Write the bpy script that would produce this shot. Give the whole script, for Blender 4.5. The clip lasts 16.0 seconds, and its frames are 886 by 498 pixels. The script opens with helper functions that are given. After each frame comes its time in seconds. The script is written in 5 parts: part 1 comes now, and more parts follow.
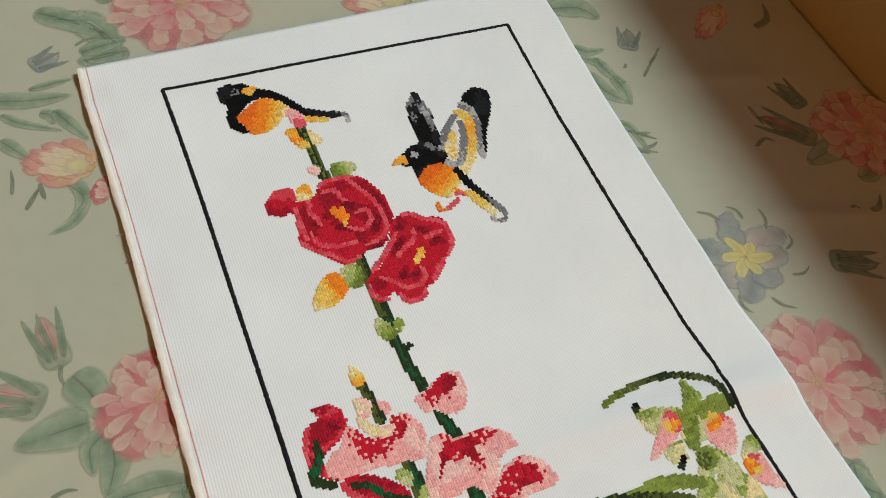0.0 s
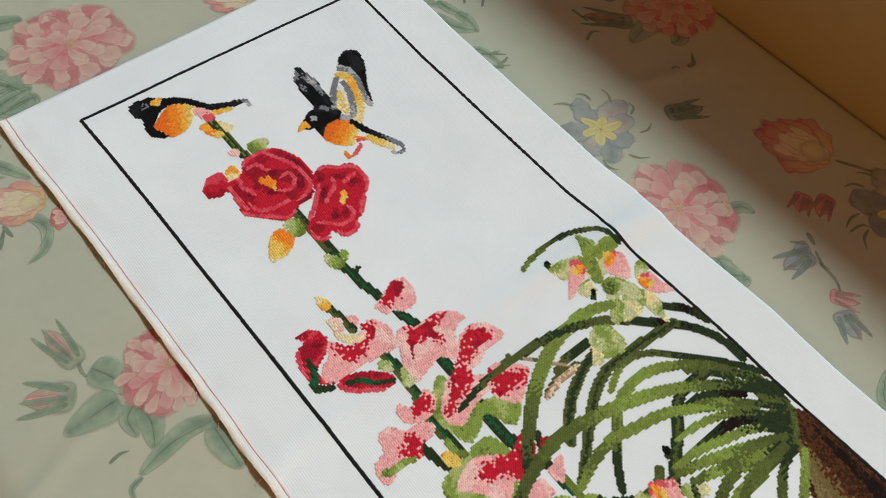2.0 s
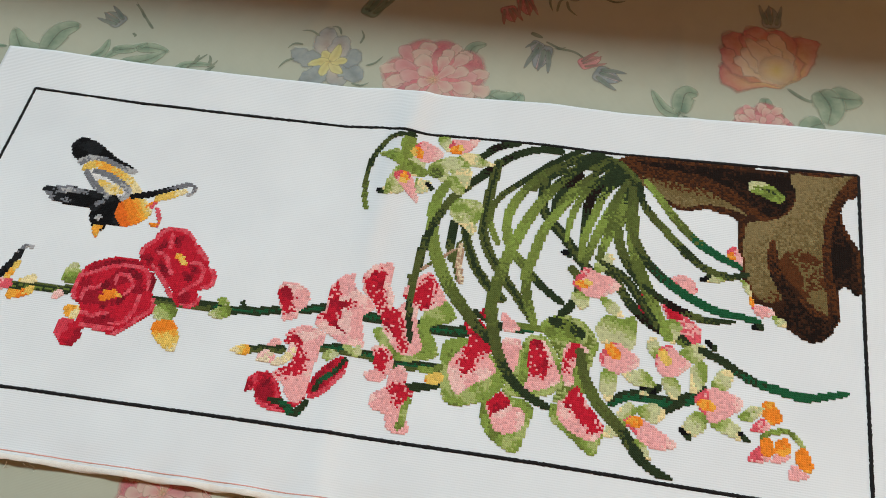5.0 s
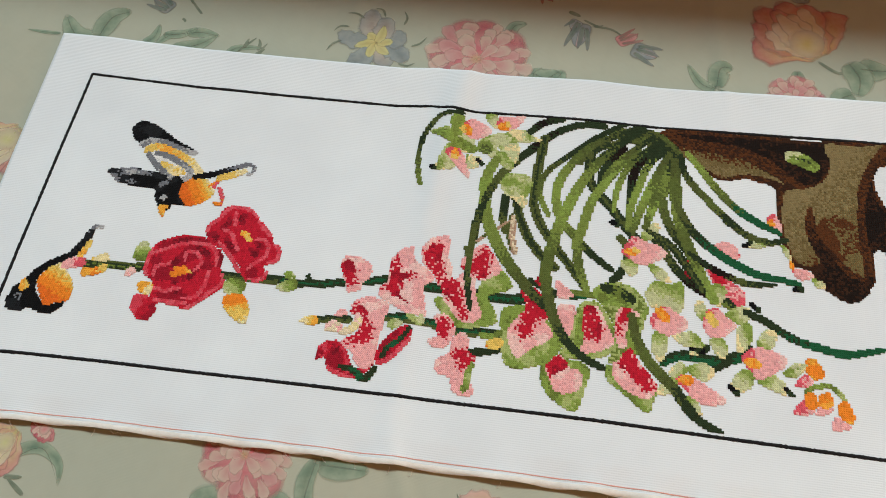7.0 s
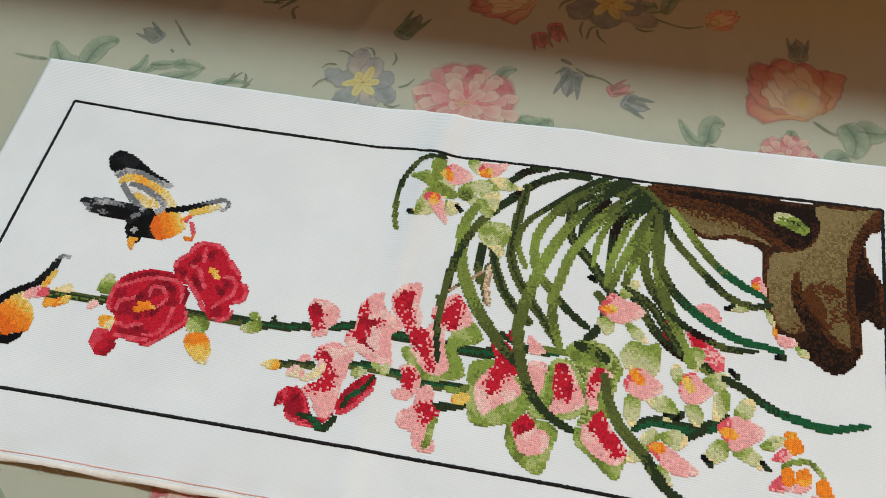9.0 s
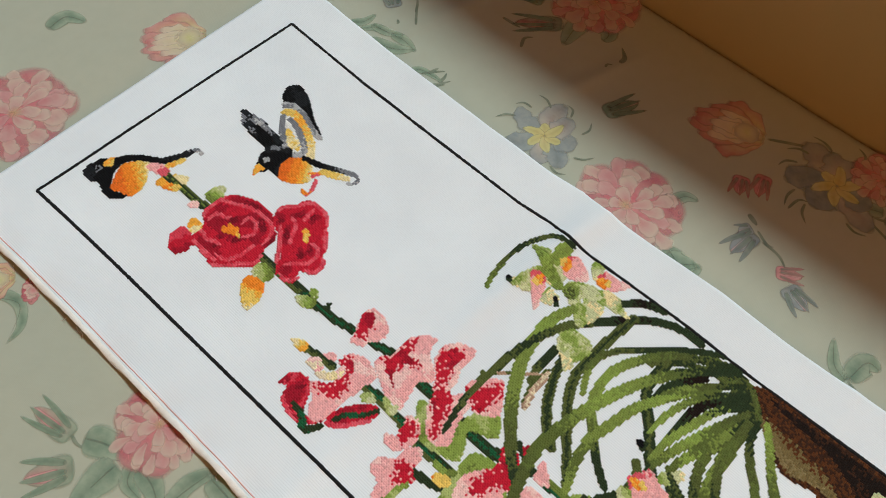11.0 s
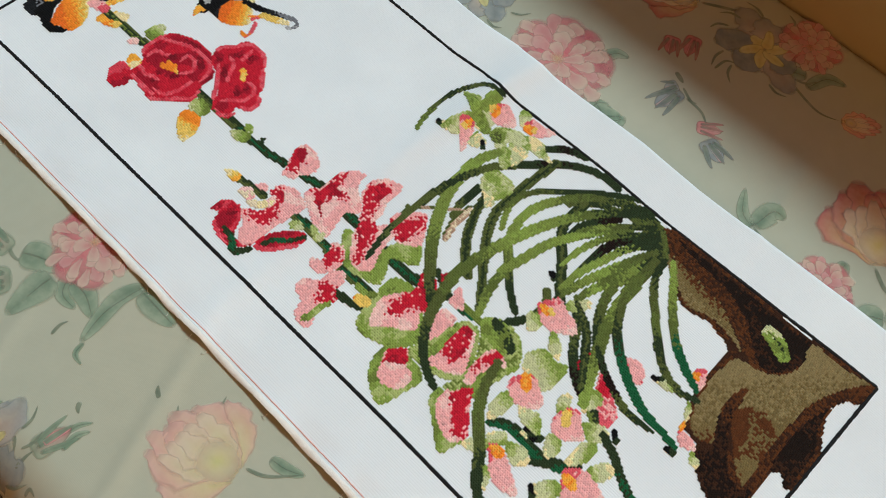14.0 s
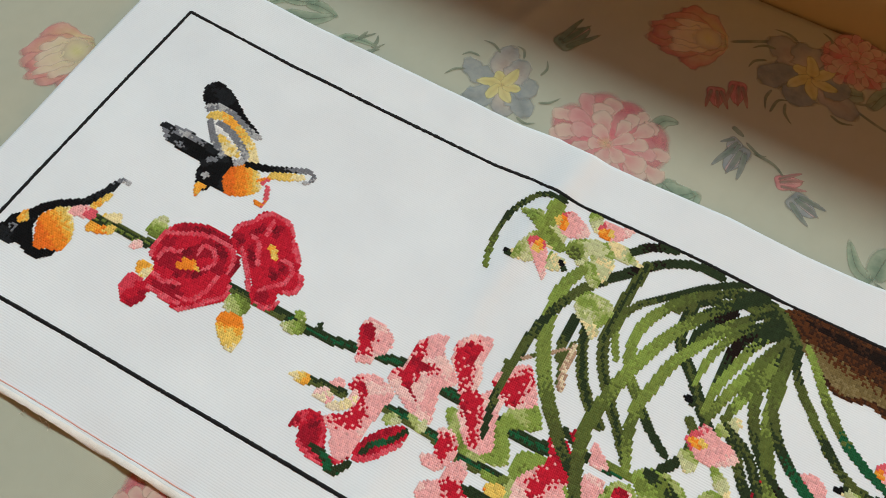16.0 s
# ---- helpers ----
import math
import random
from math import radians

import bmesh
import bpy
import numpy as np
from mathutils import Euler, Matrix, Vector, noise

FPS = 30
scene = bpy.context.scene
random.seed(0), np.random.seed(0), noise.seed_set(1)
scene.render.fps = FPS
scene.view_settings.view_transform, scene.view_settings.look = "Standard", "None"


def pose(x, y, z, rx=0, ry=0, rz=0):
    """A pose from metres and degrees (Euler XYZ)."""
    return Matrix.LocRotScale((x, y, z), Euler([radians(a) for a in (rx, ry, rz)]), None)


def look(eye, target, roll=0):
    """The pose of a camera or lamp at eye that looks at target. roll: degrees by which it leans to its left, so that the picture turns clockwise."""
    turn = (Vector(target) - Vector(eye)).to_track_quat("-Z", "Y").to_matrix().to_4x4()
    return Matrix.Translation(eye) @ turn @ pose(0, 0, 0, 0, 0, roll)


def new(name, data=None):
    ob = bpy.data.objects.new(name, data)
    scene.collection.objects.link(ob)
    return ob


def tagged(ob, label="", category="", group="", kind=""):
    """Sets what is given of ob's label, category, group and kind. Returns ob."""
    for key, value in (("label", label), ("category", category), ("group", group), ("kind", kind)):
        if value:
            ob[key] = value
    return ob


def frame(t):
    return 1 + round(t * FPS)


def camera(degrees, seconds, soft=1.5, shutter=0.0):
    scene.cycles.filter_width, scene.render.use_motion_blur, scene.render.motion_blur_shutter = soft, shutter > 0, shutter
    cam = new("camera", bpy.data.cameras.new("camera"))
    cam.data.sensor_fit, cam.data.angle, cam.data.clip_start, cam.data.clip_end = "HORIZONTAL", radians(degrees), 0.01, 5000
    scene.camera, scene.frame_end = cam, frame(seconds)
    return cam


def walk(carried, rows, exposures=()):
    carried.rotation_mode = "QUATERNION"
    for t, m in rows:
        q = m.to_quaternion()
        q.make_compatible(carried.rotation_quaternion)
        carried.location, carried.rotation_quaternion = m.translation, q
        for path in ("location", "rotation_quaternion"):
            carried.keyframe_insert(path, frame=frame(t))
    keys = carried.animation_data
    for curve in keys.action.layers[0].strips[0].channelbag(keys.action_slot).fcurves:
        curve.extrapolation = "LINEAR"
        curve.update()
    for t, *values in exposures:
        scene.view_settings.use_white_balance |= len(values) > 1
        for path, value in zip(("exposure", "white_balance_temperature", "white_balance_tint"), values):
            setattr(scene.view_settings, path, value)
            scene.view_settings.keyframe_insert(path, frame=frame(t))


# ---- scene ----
import itertools

cam = camera(54.9, 16.0, 0.95)
PATH = [
    (0, (-0.034, -0.495, 0.507), (0.579, 0.462, -1.139), 12.8),
    (0.5, (-0.053, -0.528, 0.535), (0.586, 0.431, -1.099), 12.9),
    (1, (-0.077, -0.562, 0.553), (0.607, 0.379, -1.074), 12.7),
    (1.5, (-0.097, -0.584, 0.575), (0.618, 0.323, -1.058), 9.5),
    (2, (-0.107, -0.568, 0.585), (0.684, 0.216, -1.076), 7.3),
    (2.5, (-0.111, -0.544, 0.588), (0.764, 0.102, -1.09), 6.1),
    (3, (-0.126, -0.527, 0.584), (0.837, -0.028, -1.096), 4.9),
    (3.5, (-0.129, -0.516, 0.582), (0.861, -0.137, -1.114), 2.1),
    (4, (-0.138, -0.51, 0.592), (0.854, -0.203, -1.117), -1.1),
    (4.2, (-0.147, -0.511, 0.603), (0.842, -0.219, -1.111), -2.5),
    (6.3, (-0.191, -0.479, 0.659), (0.732, -0.291, -1.106), -3.9),
    (6.5, (-0.194, -0.472, 0.663), (0.725, -0.273, -1.102), -4.5),
    (7, (-0.201, -0.459, 0.667), (0.718, -0.248, -1.097), -5.0),
    (7.5, (-0.206, -0.45, 0.672), (0.727, -0.212, -1.082), -5.6),
    (8, (-0.206, -0.459, 0.665), (0.779, -0.228, -1.061), -4.6),
    (8.2, (-0.203, -0.466, 0.66), (0.8, -0.246, -1.057), -4.1),
    (10.3, (-0.108, -0.531, 0.633), (0.791, -0.101, -1.101), 2.3),
    (10.5, (-0.099, -0.538, 0.628), (0.787, -0.056, -1.1), 3.6),
    (11, (-0.094, -0.547, 0.634), (0.724, 0.127, -1.062), 4.7),
    (11.5, (-0.102, -0.562, 0.639), (0.65, 0.216, -1.043), 7.0),
    (12, (-0.108, -0.587, 0.641), (0.62, 0.208, -1.044), 9.8),
    (12.5, (-0.108, -0.606, 0.63), (0.62, 0.096, -1.096), 12.7),
    (13, (-0.116, -0.613, 0.622), (0.59, -0.005, -1.147), 12.6),
    (13.5, (-0.119, -0.62, 0.622), (0.591, -0.051, -1.159), 11.5),
    (14, (-0.117, -0.632, 0.628), (0.62, -0.105, -1.155), 9.9),
    (14.5, (-0.106, -0.632, 0.63), (0.665, -0.166, -1.155), 7.8),
    (15, (-0.101, -0.596, 0.628), (0.716, -0.164, -1.145), 5.7),
    (15.5, (-0.094, -0.526, 0.617), (0.731, -0.11, -1.157), 2.9),
    (16, (-0.074, -0.451, 0.591), (0.765, -0.037, -1.176), 4.0),
]
walk(cam, [(t, look(eye, target, roll)) for t, eye, target, roll in PATH], [(0.0, -0.14, 6700, 10), (1.5, -0.07, 6400, 10), (4.0, -0.07, 6300, 10), (8.0, -0.07, 6400, 10), (11.0, -0.05, 6300, 10), (13.5, -0.03, 6050, 7), (16.0, -0.06, 6400, 10)])

# ---- light: an overcast window over the bed, and an added warm fill across the room ----
SILL = 0.243
world = bpy.data.worlds.new("daylight")
scene.world = world
world.use_nodes = True
sky = world.node_tree.nodes.new("ShaderNodeTexSky")
sky.sky_type = "NISHITA"
sky.sun_disc = False
sky.sun_elevation = radians(52)
sky.sun_rotation = radians(90)
world.node_tree.nodes["Background"].inputs[1].default_value = 0.05
world.node_tree.links.new(sky.outputs[0], world.node_tree.nodes["Background"].inputs[0])

sun = new("sun", bpy.data.lights.new("sun", "SUN"))
sun.data.energy = 2.6
sun.data.angle = radians(13)
sun.data.color = (0.88, 1.0, 0.99)
sun.matrix_world = look((1.2, -0.2, 1.55), (0.0, -0.35, 0.0))

# Added warm lamp with no known source; lifts and tints the shaded strip.
glow = new("added_warm_fill", bpy.data.lights.new("added_warm_fill", "AREA"))
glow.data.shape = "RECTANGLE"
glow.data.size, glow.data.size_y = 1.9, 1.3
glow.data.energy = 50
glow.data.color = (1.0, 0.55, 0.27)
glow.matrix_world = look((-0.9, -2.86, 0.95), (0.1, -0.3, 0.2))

# ---- materials ----
def rgb(h):
    """Linear colour from a hex triple."""
    out = []
    for k in (0, 2, 4):
        v = int(h[k:k + 2], 16) / 255
        out.append(v / 12.92 if v <= 0.04045 else ((v + 0.055) / 1.055) ** 2.4)
    return tuple(out)


class Nodes:
    """A small helper to write node materials in few lines."""
    def __init__(self, name):
        self.mat = bpy.data.materials.new(name)
        self.mat.use_nodes = True
        self.tree = self.mat.node_tree
        self.bsdf = self.tree.nodes["Principled BSDF"]
        self.xyz = self.add("ShaderNodeTexCoord").outputs["Object"]

    def add(self, kind, **values):
        node = self.tree.nodes.new(kind)
        for key, value in values.items():
            setattr(node, key, value)
        return node

    def link(self, a, b):
        self.tree.links.new(a, b)

    def noise(self, scale, detail=4.0, rough=0.55, stretch=(1, 1, 1)):
        m = self.add("ShaderNodeMapping")
        m.inputs["Scale"].default_value = stretch
        n = self.add("ShaderNodeTexNoise")
        n.inputs["Scale"].default_value, n.inputs["Detail"].default_value, n.inputs["Roughness"].default_value = scale, detail, rough
        self.link(self.xyz, m.inputs["Vector"])
        self.link(m.outputs[0], n.inputs["Vector"])
        return n.outputs["Fac"]

    def math(self, op, a, b=0.0):
        n = self.add("ShaderNodeMath", operation=op)
        for k, v in enumerate((a, b)):
            if isinstance(v, (int, float)):
                n.inputs[k].default_value = v
            else:
                self.link(v, n.inputs[k])
        return n.outputs[0]

    def span(self, v, a, b, c, d):
        n = self.add("ShaderNodeMapRange")
        self.link(v, n.inputs[0])
        for k, x in enumerate((a, b, c, d)):
            n.inputs[k + 1].default_value = x
        return n.outputs[0]

    def mix(self, fac, a, b, blend="MIX"):
        n = self.add("ShaderNodeMix", data_type="RGBA", blend_type=blend)
        if isinstance(fac, (int, float)):
            n.inputs[0].default_value = fac
        else:
            self.link(fac, n.inputs[0])
        for k, v in ((6, a), (7, b)):
            if isinstance(v, tuple):
                n.inputs[k].default_value = (*v[:3], 1)
            else:
                self.link(v, n.inputs[k])
        return n.outputs[2]

    def bump(self, height, strength, distance):
        n = self.add("ShaderNodeBump")
        n.inputs["Strength"].default_value, n.inputs["Distance"].default_value = strength, distance
        self.link(height, n.inputs["Height"])
        self.link(n.outputs[0], self.bsdf.inputs["Normal"])

    def done(self, colour, rough=0.8, sheen=0.0, spec=0.3):
        if isinstance(colour, tuple):
            self.bsdf.inputs["Base Color"].default_value = (*colour[:3], 1)
        else:
            self.link(colour, self.bsdf.inputs["Base Color"])
        self.bsdf.inputs["Roughness"].default_value = rough
        self.bsdf.inputs["Sheen Weight"].default_value = sheen
        self.bsdf.inputs["Specular IOR Level"].default_value = spec
        return self.mat


PITCH = 0.0018
COLS, ROWS_N = 164, 428


def weave(n, pitch, strength, distance):
    """Blocks of a woven cloth: rounded bumps on a square grid."""
    sep = n.add("ShaderNodeSeparateXYZ")
    n.link(n.xyz, sep.inputs[0])
    w = math.pi / pitch
    a = n.math("ABSOLUTE", n.math("SINE", n.math("MULTIPLY", sep.outputs[0], w)))
    b = n.math("ABSOLUTE", n.math("SINE", n.math("MULTIPLY", sep.outputs[1], w)))
    h = n.math("ADD", n.math("MULTIPLY", a, 1.0), n.math("MULTIPLY", b, 0.35))
    n.bump(h, strength, distance)
    return a


def mat_aida():
    n = Nodes("aida_cotton")
    rib = weave(n, PITCH, 0.28, 0.0004)
    tone = n.mix(n.span(n.noise(9, 3), 0.3, 0.7, 0, 1), rgb("e4e9ec"), rgb("edf2f4"))
    tone = n.mix(n.span(rib, 0.0, 0.5, 0.18, 0.0), tone, rgb("b9bec4"))
    return n.done(tone, 0.85, 0.2, 0.2)


def mat_thread():
    n = Nodes("embroidery_floss")
    col = n.add("ShaderNodeAttribute", attribute_name="thread").outputs["Color"]
    fibre = n.noise(2600, 2, 0.6, (1, 0.35, 1))
    tone = n.mix(n.span(fibre, 0.3, 0.75, 0.0, 0.25), col, n.mix(0.5, col, (0, 0, 0)), "MIX")
    n.bump(fibre, 0.4, 0.0002)
    return n.done(tone, 0.7, 0.0, 0.12)


def mat_plain(name, h, h2, scale, rough=0.8, bump=0.3, dist=0.001, sheen=0.0, detail=5.0, stretch=(1, 1, 1)):
    n = Nodes(name)
    big = n.noise(scale, detail, 0.55, stretch)
    fine = n.noise(scale * 14, 4, 0.6, stretch)
    tone = n.mix(n.span(big, 0.3, 0.7, 0, 1), rgb(h), rgb(h2))
    tone = n.mix(n.span(fine, 0.35, 0.7, 0.0, 0.25), tone, rgb(h2))
    n.bump(fine, bump, dist)
    return n.done(tone, rough, sheen)


def mat_sheet():
    n = Nodes("printed_cotton_sheet")
    rib = weave(n, 0.0011, 0.12, 0.0002)
    tone = n.mix(n.span(n.noise(3.5, 3), 0.3, 0.7, 0, 1), rgb("b4b39e"), rgb("abb09e"))
    tone = n.mix(n.span(n.noise(60, 4), 0.4, 0.75, 0, 0.3), tone, rgb("a4a592"))
    return n.done(tone, 0.75, 0.15, 0.25)


def mat_print():
    """Dye on the sheet: colour and cover come from the drawing's own attribute."""
    n = Nodes("printed_dye")
    att = n.add("ShaderNodeAttribute", attribute_name="dye")
    blot = n.noise(70, 5, 0.6)
    vein = n.noise(240, 3, 0.6, (1, 0.3, 1))
    tone = n.mix(n.span(blot, 0.35, 0.7, 0.0, 0.35), att.outputs["Color"], rgb("c2c1aa"))
    tone = n.mix(n.span(vein, 0.5, 0.75, 0.0, 0.12), tone, n.mix(0.7, att.outputs["Color"], (0.02, 0.03, 0.02)))
    clear = n.add("ShaderNodeBsdfTransparent")
    mixer = n.add("ShaderNodeMixShader")
    cover = n.math("MULTIPLY", att.outputs["Alpha"], n.span(blot, 0.2, 0.6, 0.8, 1.0))
    n.link(cover, mixer.inputs[0])
    n.link(clear.outputs[0], mixer.inputs[1])
    mat = n.done(tone, 0.75, 0.15, 0.25)
    n.link(n.bsdf.outputs[0], mixer.inputs[2])
    n.link(mixer.outputs[0], n.tree.nodes["Material Output"].inputs["Surface"])
    return mat


AIDA, FLOSS, SHEET, DYE = mat_aida(), mat_thread(), mat_sheet(), mat_print()
WALL = mat_plain("tan_wall_paint", "ac986a", "a08c5e", 2.2, 0.6, 0.15, 0.0006)
PLASTER = mat_plain("warm_plaster", "dcbc90", "d2b084", 1.5, 0.8, 0.2, 0.001)
FLOOR = mat_plain("dark_floorboards", "2a1510", "3a2016", 3.0, 0.45, 0.2, 0.001, stretch=(1, 0.15, 1))
MATTRESS = mat_plain("mattress_ticking", "cfc8b4", "bdb6a2", 20, 0.9)
SELVAGE = mat_plain("selvage_cotton", "f0ece4", "e4ddd2", 120, 0.9, 0.5, 0.0006)
PINK = mat_plain("pink_marking_thread", "e8b4aa", "dfa59a", 300, 0.8)
BLACK = mat_plain("black_floss", "060607", "101012", 900, 0.75, 0.6, 0.0004)
SILLM = mat_plain("painted_sill", "d8cdb8", "ccbfa8", 8, 0.5)


# ---- mesh helpers ----
def part(name, bm, material, parent=None, label="", smooth=True):
    me = bpy.data.meshes.new(name)
    bm.to_mesh(me)
    bm.free()
    me.materials.append(material)
    if smooth:
        me.polygons.foreach_set("use_smooth", [True] * len(me.polygons))
    ob = new(name, me)
    ob.parent = parent
    return tagged(ob, label) if label else ob


def raw(name, verts, faces, material, parent=None, smooth=True):
    me = bpy.data.meshes.new(name)
    me.from_pydata(verts, [], faces)
    me.materials.append(material)
    if smooth:
        me.polygons.foreach_set("use_smooth", [True] * len(me.polygons))
    me.update()
    ob = new(name, me)
    ob.parent = parent
    return ob


def slab(lo, hi, bevel=0.0):
    bm = bmesh.new()
    size = [b - a for a, b in zip(lo, hi)]
    mid = [(a + b) / 2 for a, b in zip(lo, hi)]
    bmesh.ops.create_cube(bm, size=1, matrix=Matrix.Translation(mid) @ Matrix.Diagonal((*size, 1)))
    if bevel:
        bmesh.ops.bevel(bm, geom=bm.edges[:], offset=bevel, segments=2, affect="EDGES")
    return bm


def bumps(x, y, seed, scale):
    return noise.noise(Vector((x * scale + seed * 7.3, y * scale - seed * 3.1, seed * 1.7)))


def interp(v, table):
    return float(np.interp(v, [a for a, _ in table], [b for _, b in table]))

# ---- the room ----
Z0 = -0.52
WX = 0.597
def box(name, lo, hi, material, bevel=0.0, parent=None):
    return part(name, slab(lo, hi, bevel), material, parent, smooth=False)

tagged(box("floor", (-2.6, -3.0, Z0 - 0.1), (WX + 0.14, 2.2, Z0), FLOOR), "dark brown wooden floor beside the bed", "floor", kind="structure")
tagged(box("ceiling", (-2.6, -3.0, 2.1), (WX + 0.14, 2.2, 2.2), PLASTER), "plain ceiling closing the room", "ceiling", kind="structure")
tagged(box("wall_north", (-2.6, 2.2, Z0), (WX + 0.14, 2.34, 2.1), PLASTER), "warm plastered wall", "wall", kind="structure")
tagged(box("wall_west", (-2.74, -3.0, Z0), (-2.6, 2.2, 2.1), PLASTER), "warm plastered wall across the room", "wall", kind="structure")


def pierced(name, pieces, material, label):
    """A wall of four slabs round one rectangular opening."""
    bm = bmesh.new()
    for lo, hi in pieces:
        piece = slab(lo, hi)
        me = bpy.data.meshes.new("piece")
        piece.to_mesh(me)
        piece.free()
        bm.from_mesh(me)
        bpy.data.meshes.remove(me)
    return tagged(part(name, bm, material, smooth=False), label, "wall", kind="structure")


E0, E1 = WX, WX + 0.14
pierced("wall_east", (((E0, -3.0, Z0), (E1, 2.2, SILL)), ((E0, -3.0, 1.9), (E1, 2.2, 2.1)), ((E0, -3.0, SILL), (E1, -2.6, 1.9)), ((E0, 1.8, SILL), (E1, 2.2, 1.9))), WALL,
        "tan painted wall under the window beside the bed")
# This opening is added out of view, to go with the warm fill lamp.
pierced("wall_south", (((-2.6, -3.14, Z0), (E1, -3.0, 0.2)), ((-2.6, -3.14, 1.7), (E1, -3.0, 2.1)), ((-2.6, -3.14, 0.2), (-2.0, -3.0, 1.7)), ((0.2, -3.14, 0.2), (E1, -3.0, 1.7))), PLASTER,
        "warm plastered wall with an added curtained opening, out of view")
# Unseen curtain, added behind the warm fill lamp.
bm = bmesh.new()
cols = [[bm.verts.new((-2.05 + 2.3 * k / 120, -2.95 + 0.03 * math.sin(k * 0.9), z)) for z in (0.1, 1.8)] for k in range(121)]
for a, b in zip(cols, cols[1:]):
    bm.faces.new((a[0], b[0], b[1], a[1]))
CURT = mat_plain("added_orange_curtain", "c87a3a", "b86a30", 6, 0.9)
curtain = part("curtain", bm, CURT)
tagged(curtain, "added orange curtain, unseen, behind the warm fill lamp", "curtain")
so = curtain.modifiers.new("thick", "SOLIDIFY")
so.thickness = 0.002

# ---- the bed: mattress and printed sheet ----
X_EDGE = -0.226


def ground(x, y):
    """Height of the sheet: a flat bed with soft waves, a few long creases and a rounded side."""
    z = 0.0016 * bumps(x, y, 1, 3.0) + 0.0007 * bumps(x, y, 2, 9.0)
    for cx, cy, ax, ay, reach, high, wide in CREASES:
        along = (x - cx) * ax + (y - cy) * ay
        off = (x - cx) * -ay + (y - cy) * ax
        if abs(along) < reach:
            z += high * math.exp(-(off / wide) ** 2) * (1 - (along / reach) ** 2)
    d = X_EDGE + 0.05 - x
    if d > 0:
        z -= 0.05 - math.sqrt(max(0.0, 0.0025 - min(d, 0.05) ** 2))
    return z


# middle, direction, half length, height and half width of each crease
CREASES = [(-0.12, -0.40, 0.93, 0.36, 0.11, 0.0028, 0.006), (-0.17, -0.28, 0.93, 0.36, 0.09, 0.002, 0.006), (0.46, -0.26, 0.96, -0.28, 0.10, 0.0016, 0.008),
           (0.45, -0.10, 0.96, -0.2, 0.10, 0.0015, 0.008), (0.40, -0.62, 0.99, 0.1, 0.10, 0.0014, 0.007), (0.02, 0.14, 0.8, 0.6, 0.08, 0.0015, 0.008)]

bed = new("bed")
tagged(bed, "bed with a thick mattress under a flowered sheet", "bed")
part("mattress", slab((X_EDGE + 0.004, -1.45, -0.27), (WX - 0.03, 0.62, -0.006), 0.03), MATTRESS, bed)
part("bed_base", slab((X_EDGE + 0.03, -1.42, Z0), (WX - 0.03, 0.60, -0.272), 0.01), FLOOR, bed)

xs = np.concatenate([np.linspace(X_EDGE, X_EDGE + 0.06, 14)[:-1], np.linspace(X_EDGE + 0.06, WX - 0.002, 150)])
ys = np.linspace(-1.46, 0.63, 420)
verts, faces = [], []
for j, y in enumerate(ys):
    for z in (-0.30, -0.18, -0.10):
        verts.append((X_EDGE - 0.004 + 0.006 * bumps(z, y, 5, 7), y, z))
    for i, x in enumerate(xs):
        verts.append((x, y, ground(x, y) + (-0.006 * ((x - WX + 0.012) / 0.012) ** 2 if x > WX - 0.012 else 0)))
n = len(xs) + 3
for j in range(len(ys) - 1):
    for i in range(n - 1):
        faces.append((j * n + i, j * n + i + 1, (j + 1) * n + i + 1, (j + 1) * n + i))
sheet = raw("bed_sheet", verts, faces, SHEET)
tagged(sheet, "cream cotton bed sheet printed with pink peonies and green leaves", "bed sheet")

# ---- the embroidered panel ----
LEFT = [(-0.777, 0.006), (-0.6, 0.007), (-0.524, 0.0075), (-0.38, 0.0065), (-0.294, 0.0055), (-0.118, 0.003), (-0.048, 0.001), (0.0, -0.001)]
RIGHT = [(-0.771, 0.304), (-0.652, 0.301), (-0.56, 0.2975), (-0.497, 0.2985), (-0.372, 0.295), (-0.346, 0.2985), (-0.312, 0.295), (-0.225, 0.2945), (-0.11, 0.294), (0.002, 0.298)]


def lift(u, v):
    """Height of the cloth over the bed at a stitch column and row."""
    y = -v * PITCH
    z = 0.0042 + 0.0022 * bumps(u * PITCH, y, 11, 4.5) + 0.0006 * bumps(u * PITCH, y, 12, 13.0)
    z += 0.0048 * math.exp(-((y + 0.365 + 0.03 * (u / COLS - 0.8)) / 0.012) ** 2) * min(1.0, max(0.0, (u / COLS - 0.45) * 1.8))
    z += 0.0015 * math.exp(-((y + 0.362) / 0.01) ** 2)
    edge = u + 31.5
    z *= 0.45 + 0.55 * min(1.0, max(edge, 0.0) / 12)
    if edge < 13:
        wave = 0.5 + 0.5 * math.sin(v * 0.185 + 2.0 * math.sin(v * 0.04))
        z += (0.0006 + 0.0026 * wave) * (1 - max(edge, 0) / 13) ** 1.5
    return z


def on_cloth(u, v, up=0.0):
    """Place of a stitch column and row on the cloth as it lies."""
    y = -v * PITCH
    a, b = interp(y, LEFT), interp(y, RIGHT)
    x = a + (b - a) * u / COLS
    return (x, y, ground(x, y) + lift(u, v) + up)


U0, U1 = -31.5, 191.0
def top_edge(u):
    return -21.0 - 7.5 * (u - U0) / (U1 - U0)


def foot_edge(u):
    return 439.0 + 26.0 * (u - U0) / (U1 - U0)


